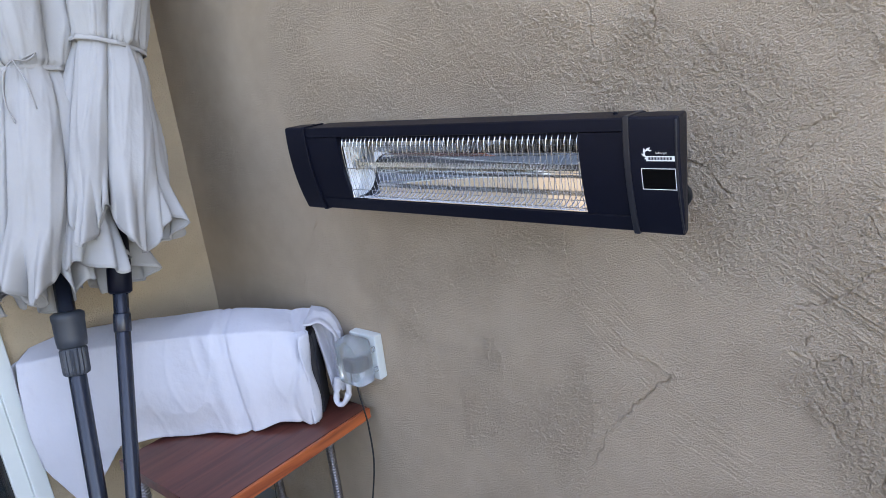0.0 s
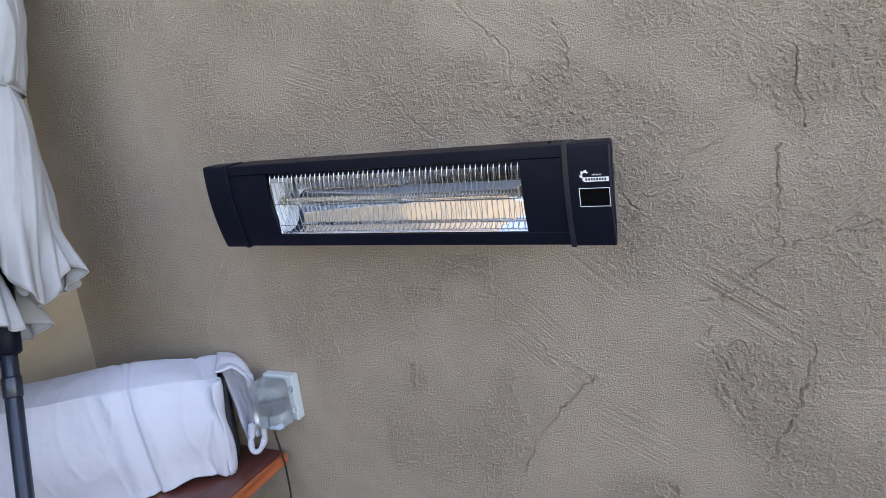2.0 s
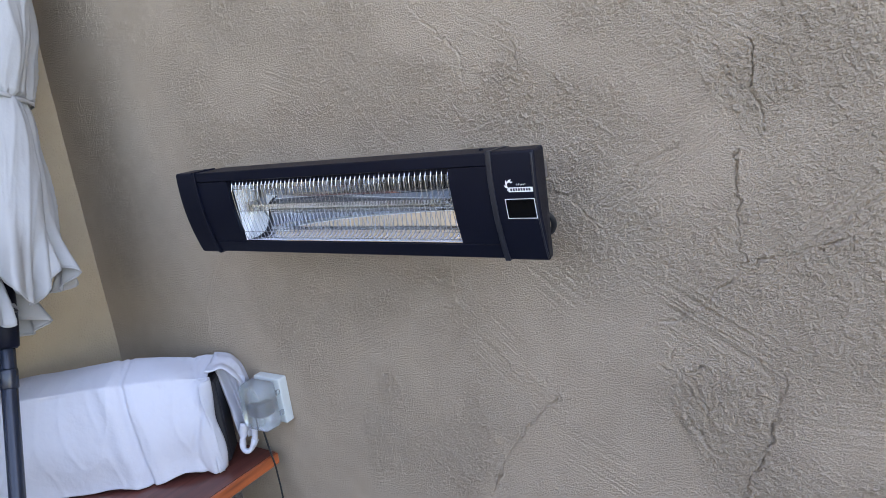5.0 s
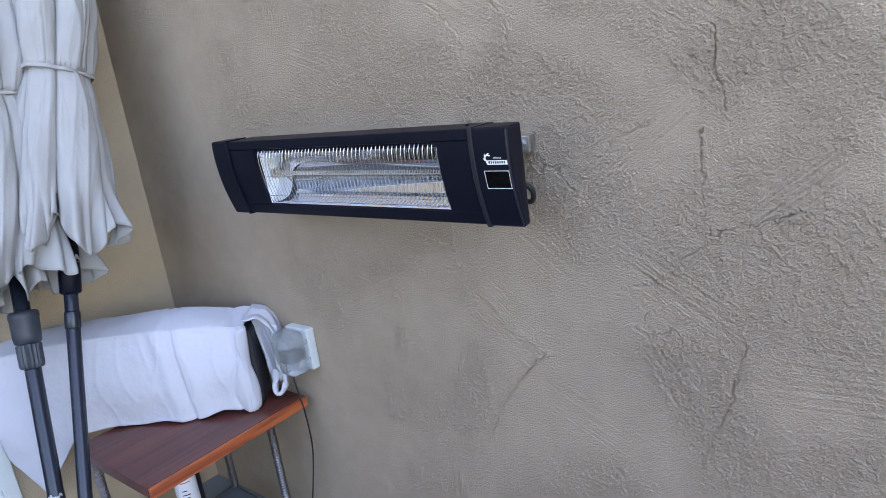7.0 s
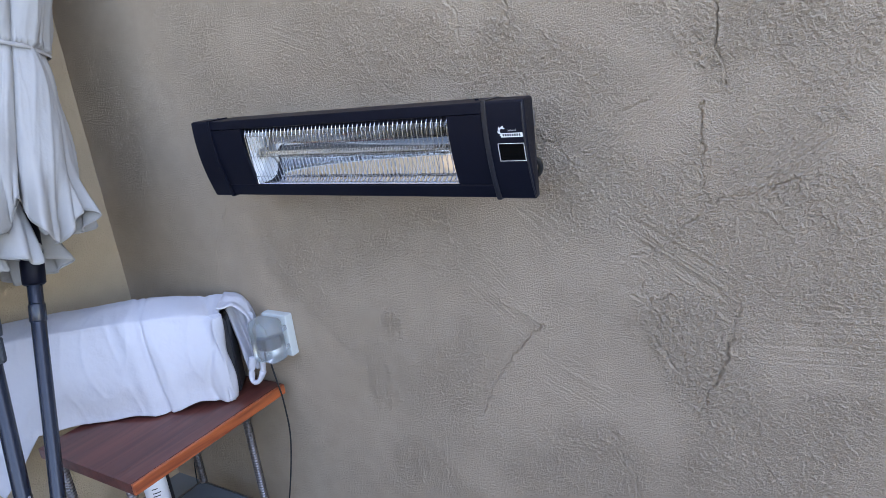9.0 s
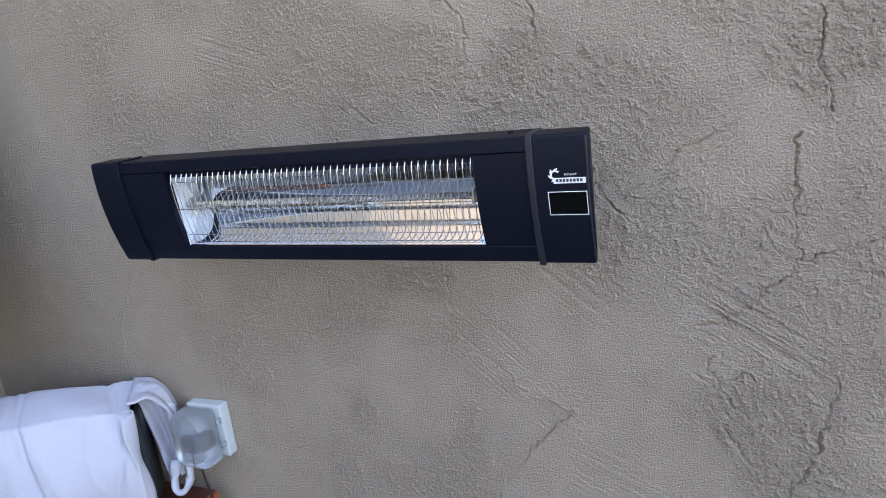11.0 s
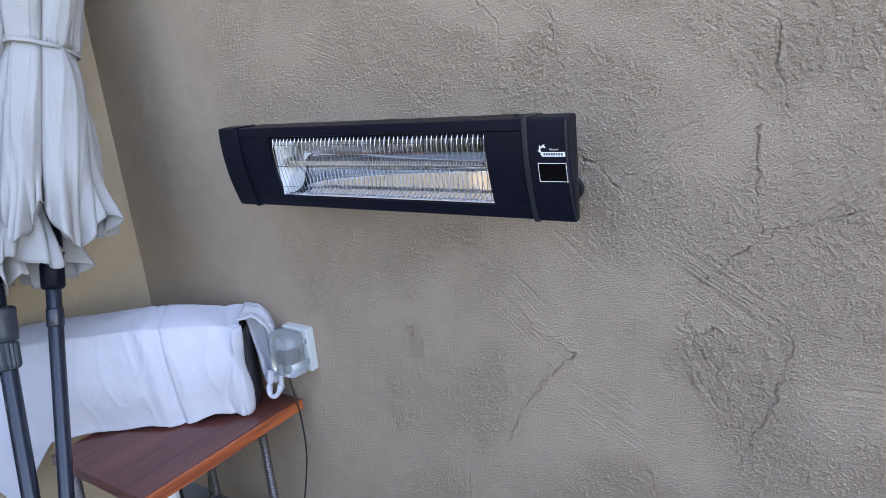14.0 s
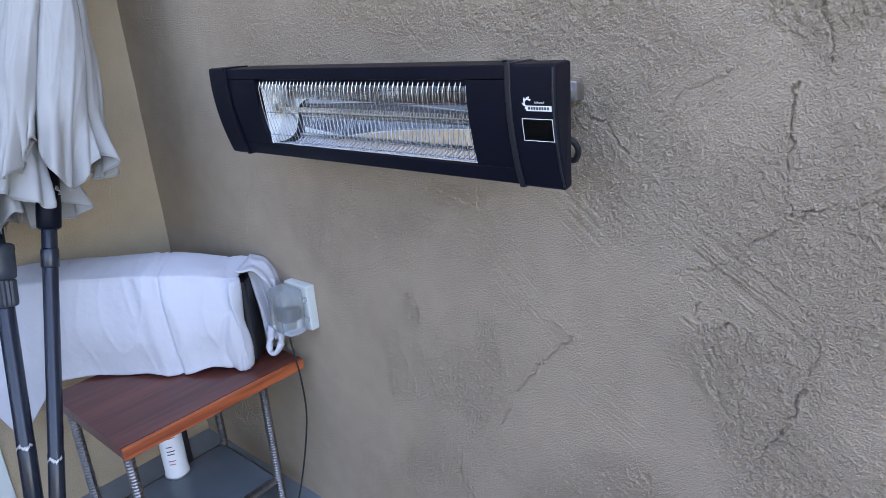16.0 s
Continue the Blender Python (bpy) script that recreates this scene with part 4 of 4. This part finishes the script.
cable = part("power_cable", tube_bm(cable_pts, 0.0026, 8), M_RUBBER, None, smooth=True)
tagged(cable, "thin black power cable hanging from the wall socket", "cable")

# ---- spray can and bottle under the table ----
CX, CY = -0.935, -0.287
can = thing("spray_can", "white printed spray can standing on the lower shelf", "can", at=(CX, CY, SHELF_Z))
part("can_body", lathe_bm([(0.034, 0.0), (0.0375, 0.003), (0.0375, 0.012), (0.036, 0.016), (0.036, 0.185), (0.031, 0.200), (0.026, 0.205)], 28), M_LABEL, can, smooth=True)
part("can_rim", lathe_bm([(0.0365, 0.001), (0.0385, 0.003), (0.0385, 0.007), (0.0365, 0.009)], 28), M_STEEL, can)
part("cap", lathe_bm([(0.027, 0.205), (0.027, 0.240), (0.022, 0.247)], 24), M_LABEL, can)
for kz, ink, w in ((0.150, M_RED_INK, 0.9), (0.120, M_GREY_INK, 0.5), (0.105, M_GREY_INK, 0.7), (0.094, M_GREY_INK, 0.6), (0.070, M_RED_INK, 0.6), (0.058, M_RED_INK, 0.5)):
    rows = [[Vector((0.0364 * math.cos(a), 0.0364 * math.sin(a), kz + q)) for q in (-0.0018, 0.0018)] for a in np.linspace(-0.9, -0.9 + w, 8)]
    part("print_bar", grid_bm(rows), ink, can)
bottle = thing("dark_bottle", "slim black plastic bottle standing behind the spray can", "bottle", at=(-0.974, -0.237, SHELF_Z))
part("bottle_body", lathe_bm([(0.020, 0.0), (0.022, 0.004), (0.022, 0.19), (0.017, 0.215), (0.012, 0.225)], 24), M_CASE, bottle, smooth=True)
part("bottle_cap", lathe_bm([(0.0135, 0.225), (0.0135, 0.25), (0.012, 0.253)], 20), M_RUBBER, bottle)

# ---- cord in the corner behind the table ----
cord = part("thin_cord", tube_bm(spline([(-1.135, -0.018, 0.42), (-1.124, -0.014, 0.24), (-1.117, -0.013, 0.13), (-1.130, -0.014, 0.065), (-1.136, -0.016, 0.02), (-1.120, -0.030, FLOOR_Z + 0.004)], 40), 0.0022, 8), M_RUBBER, None, smooth=True)
tagged(cord, "thin black cord hanging down the wall behind the table", "cord")
